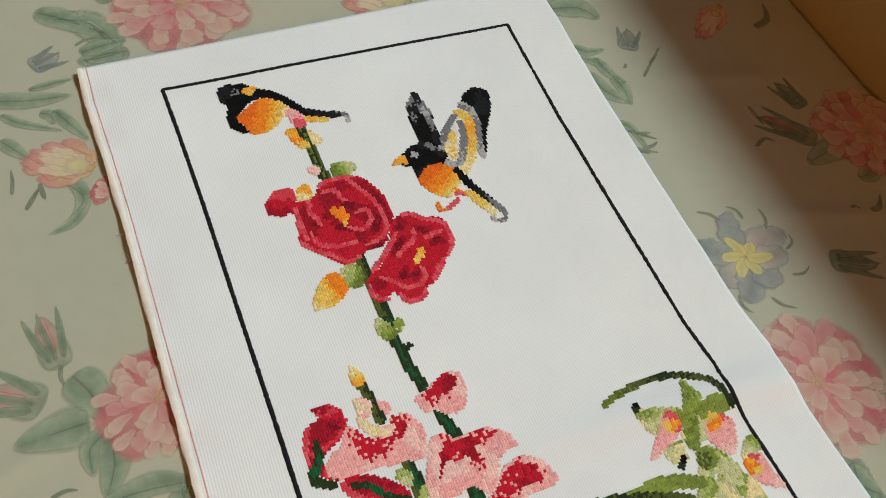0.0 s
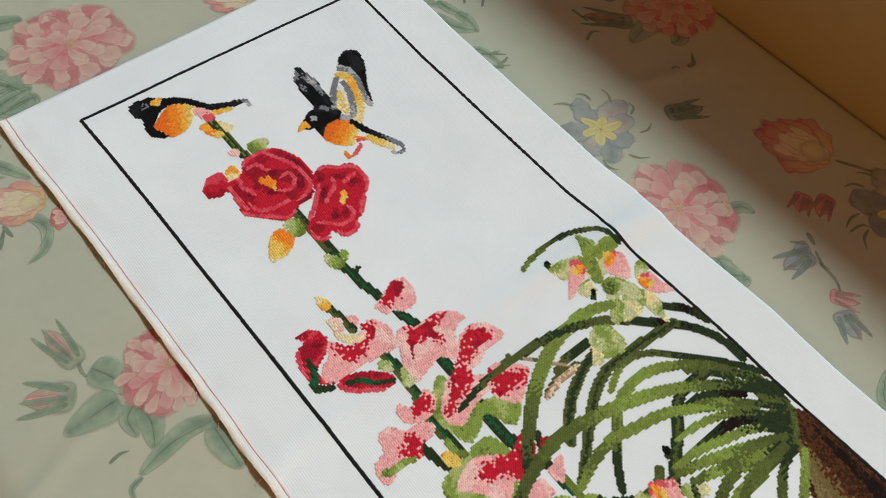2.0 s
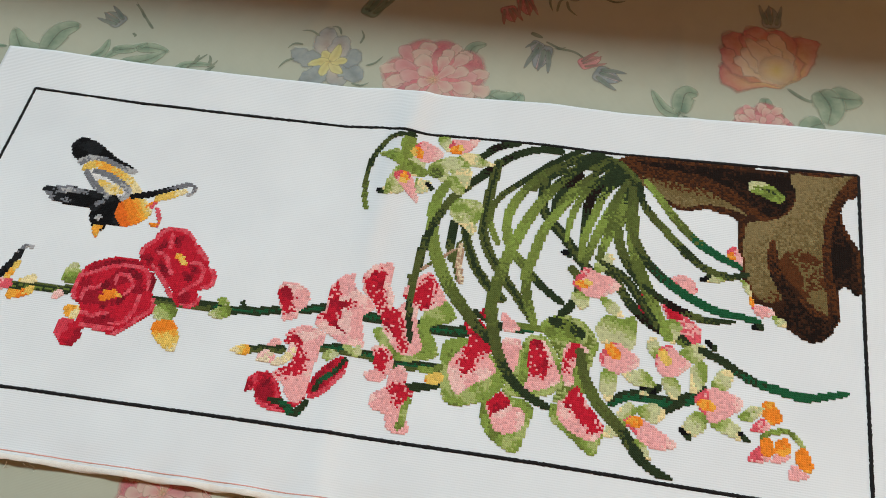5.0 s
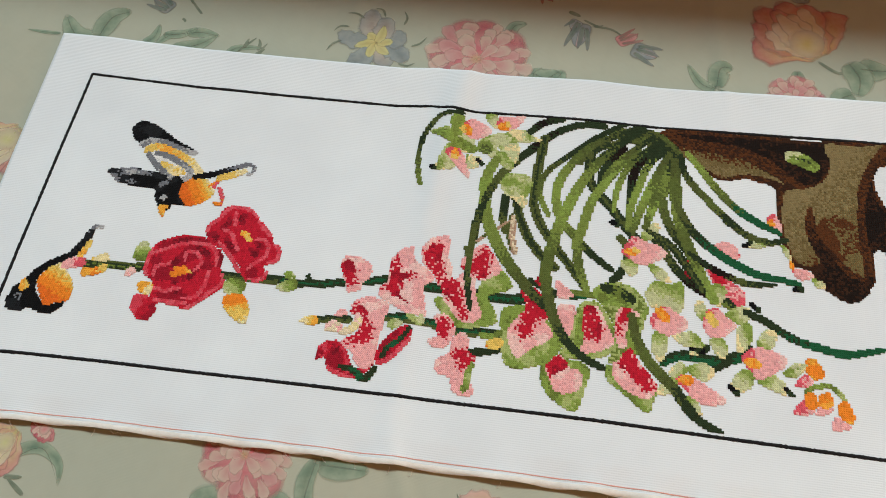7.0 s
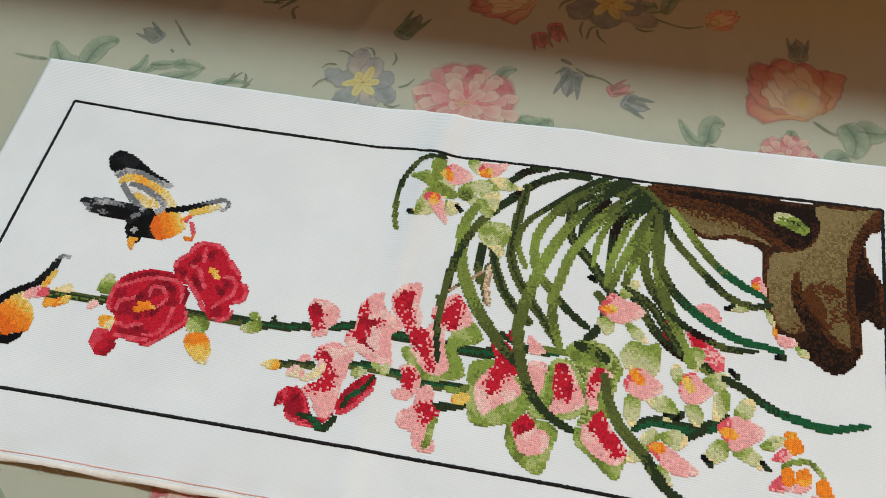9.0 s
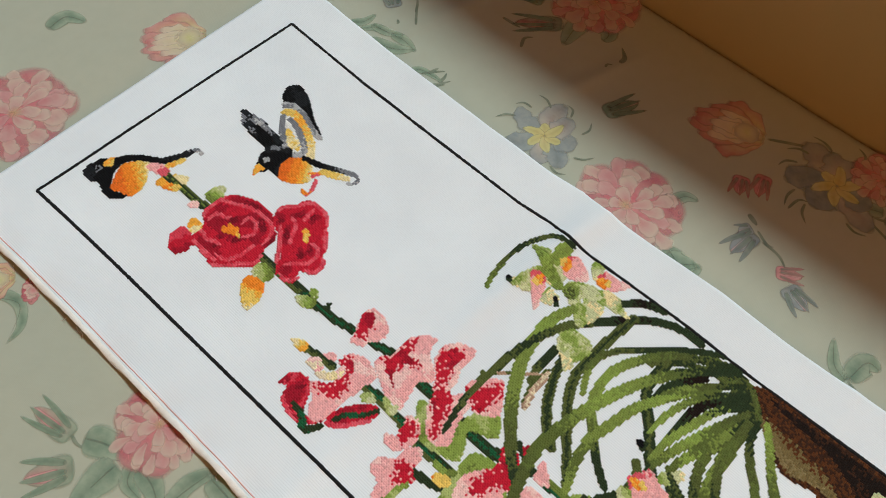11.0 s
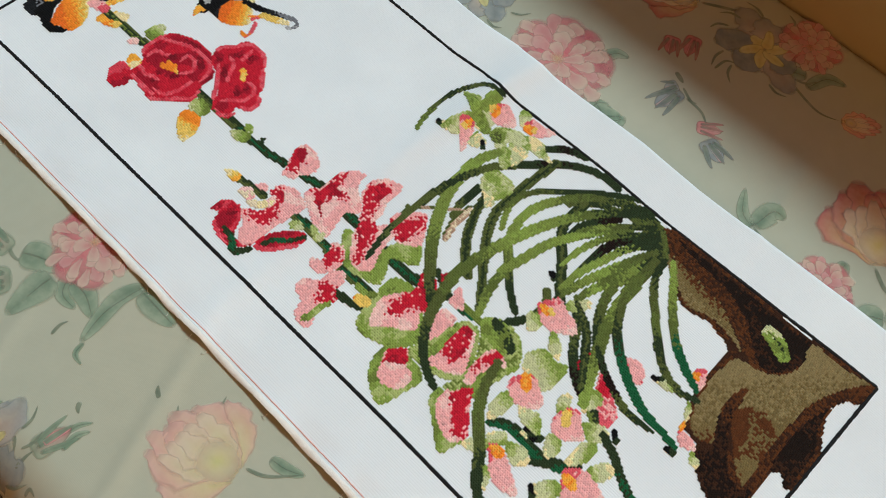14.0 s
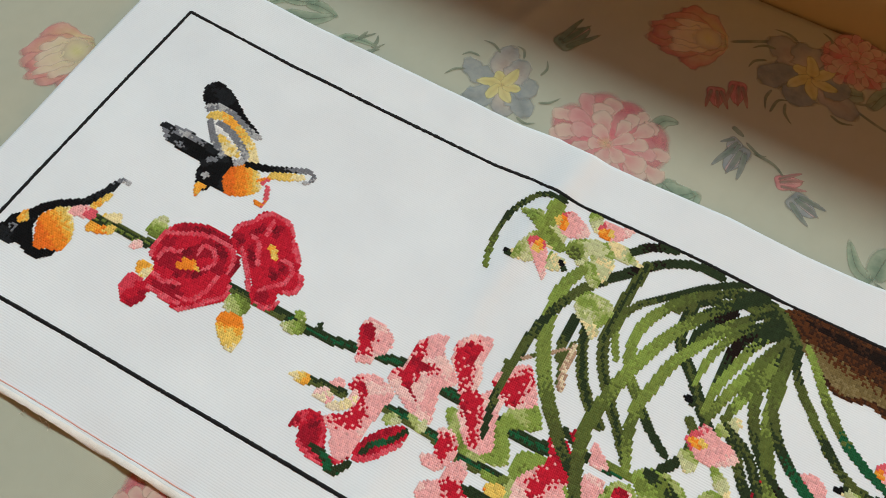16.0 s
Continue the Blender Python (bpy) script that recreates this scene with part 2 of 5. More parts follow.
panel_pts = {}
nu, nv = 150, 300
verts, faces = [], []
for j in range(nv + 1):
    for i in range(nu + 1):
        u = U0 + (U1 - U0) * i / nu
        t = j / nv
        v = top_edge(u) * (1 - t) + foot_edge(u) * t
        wob = 0.5 * math.sin(v * 0.185 + 2.0 * math.sin(v * 0.04)) if i == 0 else (0.35 * bumps(u, v, 4, 0.05) if i == nu else 0)
        verts.append(on_cloth(u + wob, v))
for j in range(nv):
    for i in range(nu):
        a = j * (nu + 1) + i
        faces.append((a, a + nu + 1, a + nu + 2, a + 1))
# hem thickness: the rim turns down
rim = [i for i in range(nu + 1)] + [j * (nu + 1) + nu for j in range(1, nv + 1)] + [nv * (nu + 1) + i for i in range(nu - 1, -1, -1)] + [j * (nu + 1) for j in range(nv - 1, 0, -1)]
base = len(verts)
for k in rim:
    x, y, z = verts[k]
    verts.append((x, y, z - 0.0013))
for k in range(len(rim)):
    m = (k + 1) % len(rim)
    faces.append((rim[k], rim[m], base + m, base + k))
panel = new("embroidered_panel")
tagged(panel, "white cross-stitch cloth with birds and hollyhocks, lying on the bed sheet", "embroidery")
cloth = raw("cloth", verts, faces, AIDA, panel)


def ribbon(name, path, half, high, material, parent, jitter=0.0, seed=3):
    """A half-round cord laid along stitch columns and rows."""
    verts, faces = [], []
    for k, (u, v) in enumerate(path):
        p, q = path[max(0, k - 1)], path[min(len(path) - 1, k + 1)]
        d = Vector((q[0] - p[0], q[1] - p[1])).normalized()
        w = half * (1 + jitter * bumps(u, v, seed, 0.9))
        s = jitter * 0.35 * bumps(u, v, seed + 1, 0.6)
        for off, up in ((-1, 0.0), (-0.6, 0.75), (0, 1.0), (0.6, 0.75), (1, 0.0)):
            verts.append(on_cloth(u - d.y * (off * w + s), v + d.x * (off * w + s), 0.0001 + up * high))
    for k in range(len(path) - 1):
        for i in range(4):
            a = k * 5 + i
            faces.append((a, a + 1, a + 6, a + 5))
    return raw(name, verts, faces, material, parent)


def run(a, b, step=1.0):
    n = max(2, int(math.hypot(b[0] - a[0], b[1] - a[1]) / step))
    return [(a[0] + (b[0] - a[0]) * k / n, a[1] + (b[1] - a[1]) * k / n) for k in range(n + 1)]


for a, b in (((0, 0), (COLS, -1.1)), ((COLS, -1.1), (COLS, ROWS_N)), ((COLS, ROWS_N), (0, ROWS_N - 5.0)), ((0, ROWS_N - 5.0), (0, 0))):
    ribbon("border_line", run(a, b), 0.84, 0.0008, BLACK, panel, 0.35)
ribbon("selvage_line", run((-27.6, -20.9), (-27.6, 439.0), 2.0), 0.26, 0.0003, PINK, panel, 0.3)
tagged(ribbon("selvage", run((-30.3, -20.8), (-30.3, 438.8), 2.0), 1.2, 0.0006, SELVAGE, panel, 0.25), "cream woven selvage edge")

# loose ends of thread along the cut edge
rnd = random.Random(21)
for k in range(26):
    v = rnd.uniform(0, 425)
    u, turn, long = U0 - 0.3, rnd.uniform(1.8, 4.4), rnd.uniform(1.5, 4.0)
    verts, faces = [], []
    for j in range(6):
        x, y, z = on_cloth(U0, v)
        a = turn + 0.35 * j * rnd.uniform(-1, 1)
        u += math.cos(a) * long / 5
        v += math.sin(a) * long / 5
        x, y = x + (u - U0) * PITCH, -v * PITCH
        z = max(z - 0.0012 * j, ground(x, y) + 0.0005)
        for q in range(3):
            verts.append((x + 0.00016 * math.cos(q * 2.09), y + 0.00016 * math.sin(q * 2.09), z + 0.0002 * (q == 1)))
        if j:
            for q in range(3):
                faces.append((j * 3 - 3 + q, j * 3 - 3 + (q + 1) % 3, j * 3 + (q + 1) % 3, j * 3 + q))
    raw("loose_thread", verts, faces, SELVAGE, panel)

# ---- the stitch chart ----
colour = np.full((ROWS_N + 30, COLS + 30, 3), -1.0)
owner = np.zeros((ROWS_N + 30, COLS + 30), int)
OWNERS = [""]
dots = np.random.RandomState(7).rand(ROWS_N + 30, COLS + 30)
OFF = 12
small = np.random.RandomState(5).rand(ROWS_N // 6 + 8, COLS // 6 + 8)
rr, cc = np.mgrid[0:ROWS_N + 30, 0:COLS + 30] / 6.0
ri, ci = rr.astype(int), cc.astype(int)
rf, cf = rr - ri, cc - ci
cloudy = (small[ri, ci] * (1 - cf) + small[ri, ci + 1] * cf) * (1 - rf) + (small[ri + 1, ci] * (1 - cf) + small[ri + 1, ci + 1] * cf) * rf
cloudy = np.clip((cloudy - 0.5) * 1.5 + 0.5, 0, 0.999)
T = {k: rgb(h) for k, h in dict(
    black="0b0b0d", coal="1e2023", grey="7d8086", pale_grey="b4b5b6", white="e8e8e6",
    red="c81e34", crimson="a2182c", wine="7e1424", rose="dc4455", coral="e45f6c", pink="f6b3b1", blush="fbcdc6", cream="ead9b8",
    orange="f78f2a", tang="ee7524", amber="f9b040", yellow="efcb66", straw="f3e2aa",
    dark="2c3a22", olive="566030", moss="71823a", leaf="8ba24a", lime="aebb72", sage="ccd09e", emerald="1d5c38",
    bark="3a2214", umber="5a3318", tan="76663f", khaki="8a7a52", soot="1d120c", mauve="b99a80", fern="7f9144", reed="606e34").items()}


def rounded(pts, closed, step=4):
    """A smooth curve through the given points."""
    p = np.array(pts, float)
    n = len(p)
    out = []
    for k in range(n if closed else n - 1):
        a, b, c, d = (p[(k + q) % n] if closed else p[min(max(k + q, 0), n - 1)] for q in (-1, 0, 1, 2))
        for s in np.arange(step) / step:
            out.append(0.5 * (2 * b + (c - a) * s + (2 * a - 5 * b + 4 * c - d) * s * s + (3 * b - a - 3 * c + d) * s ** 3))
    if not closed:
        out.append(p[-1])
    return np.array(out)


GR, GC = np.mgrid[0:ROWS_N + 30, 0:COLS + 30]
GU, GV = GC - OFF + 0.5, GR - OFF + 0.5


def dye(motif, mask, t, pal, dither):
    if motif not in OWNERS:
        OWNERS.append(motif)
    pal = [T[k] for k in pal.split()]
    k = np.clip((np.clip(t, 0, 0.999) * len(pal) + (dots - 0.5) * dither).astype(int), 0, len(pal) - 1)
    colour[mask] = np.array(pal)[k][mask]
    owner[mask] = OWNERS.index(motif)


def fill(motif, pts, pal, axis=None, centre=None, dither=0.9, smooth=True):
    """Stitch a closed shape; the threads of pal run along axis (two points) or outwards from centre (a point and a radius)."""
    p = rounded(pts, True) if smooth else np.array(pts, float)
    x, y = GU, GV
    mask = np.zeros(x.shape, bool)
    q = np.roll(p, -1, 0)
    for (ax, ay), (bx, by) in zip(p, q):
        if ay != by:
            mask ^= ((ay > y) != (by > y)) & (x < (bx - ax) * (y - ay) / (by - ay) + ax)
    if axis:
        (ax, ay), (bx, by) = axis
        t = ((x - ax) * (bx - ax) + (y - ay) * (by - ay)) / ((bx - ax) ** 2 + (by - ay) ** 2)
    elif centre:
        t = np.hypot(x - centre[0][0], y - centre[0][1]) / centre[1]
    else:
        t = cloudy
    dye(motif, mask, t, pal, dither)


def stroke(motif, pts, w, pal, taper=(1, 1), across=False, dither=0.9):
    """Stitch a band of width w along a curve; pal runs along it, or across it."""
    w *= 0.95
    if motif in ("grass_blade", "stem", "leaf_tip"):
        motif += "/%d" % len(OWNERS)
    p = rounded(pts, False)
    best = np.full(GU.shape, 1e9)
    where = np.zeros(GU.shape)
    side = np.zeros(GU.shape)
    for k in range(len(p) - 1):
        a, d = p[k], p[k + 1] - p[k]
        s = np.clip(((GU - a[0]) * d[0] + (GV - a[1]) * d[1]) / (d @ d + 1e-9), 0, 1)
        ox, oy = GU - a[0] - s * d[0], GV - a[1] - s * d[1]
        h = np.hypot(ox, oy)
        near = h < best
        best[near], where[near] = h[near], ((k + s) / (len(p) - 1))[near]
        side[near] = (np.sign(d[0] * oy - d[1] * ox) * h)[near]
    bell = np.sin(np.pi * np.clip(where, 0, 1)) ** 0.5
    half = 0.5 * w * (bell + (1 - bell) * np.where(where < 0.5, taper[0], taper[1]))
    mask = best < np.maximum(half, 0.55)
    dye(motif, mask, side / w + 0.5 if across else where, pal, dither)


def speckle(motif, pal, reach, share):
    """Scatter stitches of pal among the motif's own around its darkest threads, as the chart mixes two shades."""
    mine = owner == OWNERS.index(motif)
    deep = mine & (np.abs(colour - np.array(T["red"])).sum(2) < 0.02)
    wide, thin = deep.copy(), deep.copy()
    for _ in range(reach):
        wide = wide | np.roll(wide, 1, 0) | np.roll(wide, -1, 0) | np.roll(wide, 1, 1) | np.roll(wide, -1, 1)
        thin = thin & np.roll(thin, 1, 0) & np.roll(thin, -1, 0) & np.roll(thin, 1, 1) & np.roll(thin, -1, 1)
    colour[mine & wide & ~deep & (dots < share)] = T["red"]
    colour[deep & ~thin & (dots > 1 - share * 0.6)] = T[pal]

# ---- the picture: stitch columns and rows of each motif ----
# tree trunk
K = "tree_trunk"
fill(K, [(163.5, 317.8), (163.4, 347.8), (162.3, 386.7), (162.6, 396.7), (164.6, 427.8), (151.3, 426.1), (150.2, 422.2), (145.3, 418.9), (137.0, 418.9), (128.0, 422.2), (123.5, 425.0), (119.0, 426.1), (102.3, 426.1), (98.5, 425.0), (101.9, 421.1), (102.5, 416.1), (99.3, 411.1), (90.4, 411.1), (83.1, 412.2), (78.2, 408.9), (74.9, 402.2), (75.0, 398.3), (77.8, 395.0), (85.1, 391.1), (86.9, 384.4), (89.3, 377.2), (97.7, 374.4), (106.7, 372.8), (116.2, 371.7), (130.2, 370.6), (133.1, 367.8), (134.3, 362.2), (136.2, 356.7), (134.7, 351.1), (136.6, 344.4), (143.1, 335.6), (149.5, 328.3), (158.9, 319.4)], "umber bark umber bark bark", dither=2.0)
fill(K, [(154.6, 308.3), (156.7, 318.9), (152.1, 336.7), (148.1, 353.9), (141.7, 365), (134.8, 375), (134.9, 367.8), (137.9, 359.4), (135.9, 351.7), (135, 344.4), (138.6, 336.7), (146.3, 325.6)], "umber tan khaki tan tan umber bark", [(131.1, 342.8), (152.9, 346.1)], dither=2)
stroke(K, [(158.5, 313.9), (156.6, 335), (152, 355), (142.6, 371.1), (134.6, 385)], 9, "umber bark umber bark umber", (0.7, 0.7), dither=2.4)
fill(K, [(160.5, 322.2), (161, 352.8), (160.1, 384.4), (160.9, 396.1), (150.9, 398.3), (140.5, 394.4), (134.5, 387.8), (139.1, 378.9), (148.8, 367.8), (155.4, 353.3), (157.1, 336.1)], "soot soot bark soot soot", dither=1.8)
fill(K, [(160.9, 396.1), (160.6, 411.1), (162.9, 427.2), (151.5, 419.4), (141.2, 413.3), (123, 410.6), (108.1, 411.7), (91, 411.7), (98.3, 402.2), (107.3, 393.9), (114, 385.6), (104.6, 386.1), (92.3, 390), (89.1, 383.3), (95.3, 375.6), (107.5, 373.9), (119.2, 372.8), (129.8, 374.4), (132.4, 384.4), (137.2, 393.3), (148.1, 398.3)], "khaki khaki tan khaki tan tan umber", [(133.5, 381.1), (107, 411.1)], dither=2)
fill(K, [(109, 388.9), (118.8, 397.2), (112.6, 408.3), (96.5, 410.6), (85.5, 410), (95, 398.9)], "tan umber tan umber umber", dither=1.8)
stroke(K, [(120.7, 386.7), (107.4, 386.7), (95.1, 392.2), (85, 399.4), (81.7, 406.1)], 6, "umber bark soot bark soot", (0.4, 1), dither=2.4)
stroke(K, [(162.4, 427.2), (148.3, 418.3), (134, 413.3), (119.1, 412.2), (103.7, 411.7), (92.1, 412.8), (83.3, 412.2)], 6, "umber bark umber bark umber", (0.7, 0.7), dither=2.4)
fill(K, [(150.4, 421.7), (140.6, 417.8), (130.1, 418.9), (121.2, 423.3), (108.5, 424.4), (97.5, 423.9), (101.9, 418.9), (100.9, 413.9), (116.9, 413.3), (132.3, 415)], "soot bark soot soot", dither=1.8)
fill(K, [(85.2, 385), (87.9, 393.3), (81.7, 405), (87.6, 413.9), (77.7, 411.1), (72.3, 403.9), (75.1, 395.6)], "soot bark soot bark", dither=1.8)
stroke(K, [(94.7, 376.7), (103.1, 372.8), (117, 372.2), (129.8, 373.9)], 2.2, "umber bark umber", (0.7, 0.7), dither=2.4)
stroke(K, [(144.5, 329.4), (134.5, 343.9), (137.5, 355.6), (136.6, 365), (133.7, 374.4)], 2, "bark umber bark", (0.7, 0.7), dither=2.4)
fill("trunk_leaf", [(151.9, 375.6), (155.2, 378.3), (153.3, 386.7), (147.0, 392.8), (143.2, 390.6), (145.6, 383.9), (148.5, 377.2)], "sage leaf moss leaf", [(156.2, 382.8), (142.7, 387.8)])
stroke("trunk_leaf", [(151.8, 378.9), (150.0, 385.6), (146.0, 390.6)], 1.4, "moss dark moss")

# grass behind
G = "grass_blade"
stroke(G, [(163.5, 262.2), (159.3, 252.2), (152.1, 245.6)], 4.4, "dark soot dark", (1, 0.8))
stroke(G, [(161, 284.4), (159.9, 270.6), (154, 260), (146.3, 252.2), (138, 244.4), (126.9, 235.6), (114.1, 229.4), (96.6, 225.6), (79, 224.4), (62.6, 225), (48.3, 227.8)], 4.6, "dark dark soot dark olive olive dark olive dark", (0.8, 0.5))
stroke(G, [(150.2, 254.4), (133.9, 252.8), (118.6, 251.7), (106.8, 252.8), (94.8, 258.3), (83.3, 266.7), (73.6, 274.4), (61.2, 283.3)], 4.6, "olive dark olive", (1, 0.5), True)
stroke(G, [(111.5, 242.8), (100.7, 246.1), (88.7, 251.7), (78.4, 260), (73.8, 265.6)], 4.6, "olive dark dark olive", (0.6, 1), True)
stroke(G, [(111.6, 237.8), (100.3, 237.8), (91.2, 240)], 4, "dark olive", (1, 0.7))
stroke(G, [(100.2, 242.8), (90.6, 242.8), (79.8, 245.6)], 4.2, "mauve cream mauve olive", (0.7, 0.5), True)
stroke(G, [(79.6, 221.7), (87.4, 230), (98.5, 242.8)], 1.7, "olive mauve olive mauve", (1, 0.5))
stroke(G, [(141.8, 278.9), (129.4, 278.3), (121, 281.7), (112.6, 289.4), (101.4, 297.8), (94.1, 303.9)], 5, "dark olive dark", (0.7, 1), True)
stroke(G, [(148.2, 295.6), (140.2, 289.4), (130.6, 285.6), (120.4, 285)], 5, "soot dark dark", (0.6, 0.6))
stroke(G, [(150.1, 312.8), (140.4, 303.9), (128.5, 300), (116.7, 300), (105.9, 299.4)], 4.5, "dark soot dark olive", (0.8, 0.5))
stroke(G, [(65.5, 255), (60.8, 265), (59.5, 275), (61.2, 283.9)], 3, "dark dark emerald", (1, 0.5))
stroke(G, [(98.7, 307.8), (93.6, 315), (83.3, 321.1), (74.2, 328.9), (69, 336.7)], 4.2, "dark olive dark soot", (0.6, 0.8))
stroke(G, [(123.5, 315), (111, 316.7), (100.8, 321.1), (89.9, 329.4), (85.3, 335)], 4.6, "reed olive dark dark", (0.8, 0.7))
stroke(G, [(136.2, 273.3), (146.3, 282.8), (152.7, 294.4)], 3, "olive dark olive", (1, 0.5))

# hollyhock stems
S = "stem"
stroke(S, [(49.2, 37.2), (49.8, 46.1), (49.8, 56.1), (50.9, 66.7)], 4.6, "olive dark moss dark", (1, 1), True)
stroke(S, [(51.1, 105.0), (51.0, 116.7), (51.4, 127.8), (51.9, 137.8)], 4.6, "dark olive", (1, 1), True)
stroke(S, [(51.4, 136.1), (51.8, 152.8), (54.5, 167.2), (56.4, 180.0), (59.3, 190.6)], 4.2, "dark emerald dark", (1, 1), True)
stroke(S, [(52.4, 150.0), (55.8, 148.3)], 1.8, "dark")
stroke(S, [(56.3, 203.3), (56.9, 213.3), (56.2, 223.9), (54.4, 235.0), (55.3, 253.9), (57.0, 261.7)], 5.5, "dark emerald dark", (1, 1), True)
stroke(S, [(33.0, 157.8), (34.6, 165.0), (35.1, 172.2)], 3.6, "dark olive", (1, 1), True)
stroke(S, [(38.0, 187.2), (38.5, 196.7), (38.2, 206.7), (37.0, 215.0), (35.2, 221.7), (35.7, 235.0), (36.2, 243.3)], 4.4, "dark emerald olive", (1, 1), True)
stroke(S, [(25.5, 231.1), (26.6, 238.9), (28.3, 243.9)], 3.6, "dark")
stroke(S, [(58.6, 262.8), (60.8, 272.2), (61.4, 285.0)], 3.2, "dark moss")
stroke(S, [(31.4, 318.3), (35.8, 324.4), (36.2, 333.3), (35.6, 341.1), (38.2, 350.6), (42.6, 356.1)], 5.5, "dark emerald", (.5, 1), True)
stroke(S, [(72.2, 336.1), (64.7, 347.8), (62.3, 353.3)], 5, "dark moss", (1, 1), True)
stroke(S, [(70.4, 293.9), (77.8, 298.3), (87.9, 300.0), (94.1, 296.1)], 4, "dark olive")
stroke(S, [(36.6, 348.3), (33.3, 343.9), (31.6, 341.1)], 3, "dark")

# perched bird
B1 = "perched_bird"
fill(B1, [(21.7, 6.1), (26.2, 4.4), (33.3, 5.6), (35.9, 9.4), (41.4, 11.7), (46.2, 16.7), (49.3, 23.3), (46.6, 22.2), (42.3, 16.7), (35.7, 15.6), (29.4, 18.9), (25.8, 24.4), (26.3, 28.9), (28.5, 32.8), (24.6, 32.2), (21.2, 28.3), (21.5, 22.2), (23.4, 16.1), (21.4, 13.3)], "black black coal")
stroke(B1, [(34.2, 11.1), (42.9, 15.0), (48.3, 21.7), (52.6, 27.8), (59.9, 31.7), (67.2, 33.9)], 4.4, "black black coal", (1, .5))
stroke(B1, [(61.5, 31.7), (67.2, 32.8), (70.5, 35.6), (70.0, 38.3)], 1.8, "coal grey pale_grey")
fill(B1, [(24.7, 24.4), (31.7, 18.9), (37.9, 16.1), (44.4, 19.4), (47.6, 24.4), (42.5, 30.0), (36.3, 34.4), (29.0, 34.4), (26.8, 28.9)], "tang tang orange orange amber yellow straw", [(27.6, 22.8), (44.2, 31.7)])
stroke(B1, [(49.8, 31.1), (55.4, 33.3), (61.6, 35.0)], 3.4, "yellow amber yellow", (.8, .3))
fill(B1, [(31.5, 8.9), (35.5, 7.8), (38.2, 9.4), (35.3, 11.7), (33.6, 13.3), (32.0, 11.7)], "amber yellow")
stroke(B1, [(27.1, 8.9), (28.8, 7.8), (29.3, 10.0), (27.0, 10.6)], 1.0, "grey")
fill("stem_bud", [(45.4, 25.0), (49.3, 25.6), (51.5, 29.4), (52.0, 35.0), (48.1, 36.7), (45.9, 31.1)], "coral pink pink", [(49.8, 35.0), (45.3, 25.6)])
fill("stem_bud", [(42.5, 36.7), (47.0, 36.7), (47.5, 42.2), (50.4, 46.7), (47.0, 48.3), (43.6, 42.8)], "amber orange yellow", [(44.2, 38.3), (47.5, 47.2)])
fill("stem_bud", [(51.5, 38.9), (54.3, 42.2), (56.0, 45.6), (51.5, 47.2)], "yellow straw")
fill("stem_bud", [(44.7, 58.9), (49.2, 58.3), (49.2, 62.8), (45.8, 61.7)], "pink blush")
fill("stem_leaf", [(53.7, 64.4), (55.5, 59.4), (60.5, 58.9), (65.1, 62.2), (61.6, 66.1), (57.1, 67.2)], "moss leaf lime sage", [(54.3, 64.4), (64.5, 61.1)])

# red hollyhocks
def rosette(motif, outline, rims, shades, heart):
    fill(motif, outline, "red red red crimson", dither=0.6)
    for r in shades:
        stroke(motif, r, 3.6, "crimson wine crimson", (.5, .5))
    for r in rims:
        stroke(motif, r, 2.3, "coral rose coral rose coral", (.6, .6))
    fill(motif, heart, "amber yellow amber orange")


R1 = "red_hollyhock/1"
rosette(R1, [(53.5, 65.6), (62, 67.2), (67.5, 72.8), (70.8, 81.1), (70.8, 88.9), (70.2, 93.3), (67.3, 96.1), (65, 100), (61, 101.7), (55.9, 102.2), (54.2, 104.4), (50.8, 105.6), (45.2, 107.8), (41.8, 105), (39, 102.2), (34.5, 98.3), (31.2, 94.4), (30.7, 91.1), (33, 87.8), (33, 82.2), (32.5, 77.2), (34.8, 73.9), (40.5, 73.9), (44.4, 72.2), (46.2, 68.3), (49.6, 67.2)],
        [[(58.6, 67.8), (63, 75.6), (66.3, 82.8), (66.8, 92.2), (65.6, 97.8), (61, 100.6), (56, 101.7)],
         [(46.1, 72.8), (51.8, 71.7), (52.9, 76.1), (55.1, 78.9)],
         [(40.5, 73.9), (39.3, 80), (40.9, 84.4), (41.4, 87.8)],
         [(36.3, 89.4), (37.4, 95), (40.8, 97.8), (46.9, 98.9), (52.6, 98.9)],
         [(52.1, 91.7), (56, 93.9), (60, 92.2), (62.3, 88.3), (60.7, 85), (56.7, 85.6)],
         [(33.7, 75.6), (33.6, 82.2), (33.5, 87.8), (34, 92.8)],
         [(31.2, 92.8), (35.7, 98.3), (41.3, 102.2), (45.7, 106.7), (51.4, 106.1)],
         [(46.2, 68.9), (53, 66.7), (61.4, 67.8)]],
        [[(47.8, 78.3), (52.3, 77.8), (54.5, 80.6), (57.3, 82.2), (61.8, 84.4)],
         [(46, 87.2), (48.7, 90.6), (53.8, 92.8)],
         [(63.5, 85.6), (64, 91.1), (60.5, 96.1), (55.5, 96.1)],
         [(39.8, 83.9), (39.7, 88.3)],
         [(62.5, 70.6), (66.4, 77.2), (68.5, 85.6), (68.5, 93.9)],
         [(55.4, 103.3), (60.5, 102.2), (64.4, 100)],
         [(44.3, 82.8), (45.4, 85.6)]],
        [(47.2, 81.1), (49.4, 80), (50, 82.8), (51.7, 81.1), (53.4, 80.6), (52.8, 83.9), (54.4, 86.1), (52.2, 87.8), (51.6, 90), (49.9, 90.6), (49.3, 87.2), (47.7, 85)])
R2 = "red_hollyhock/2"
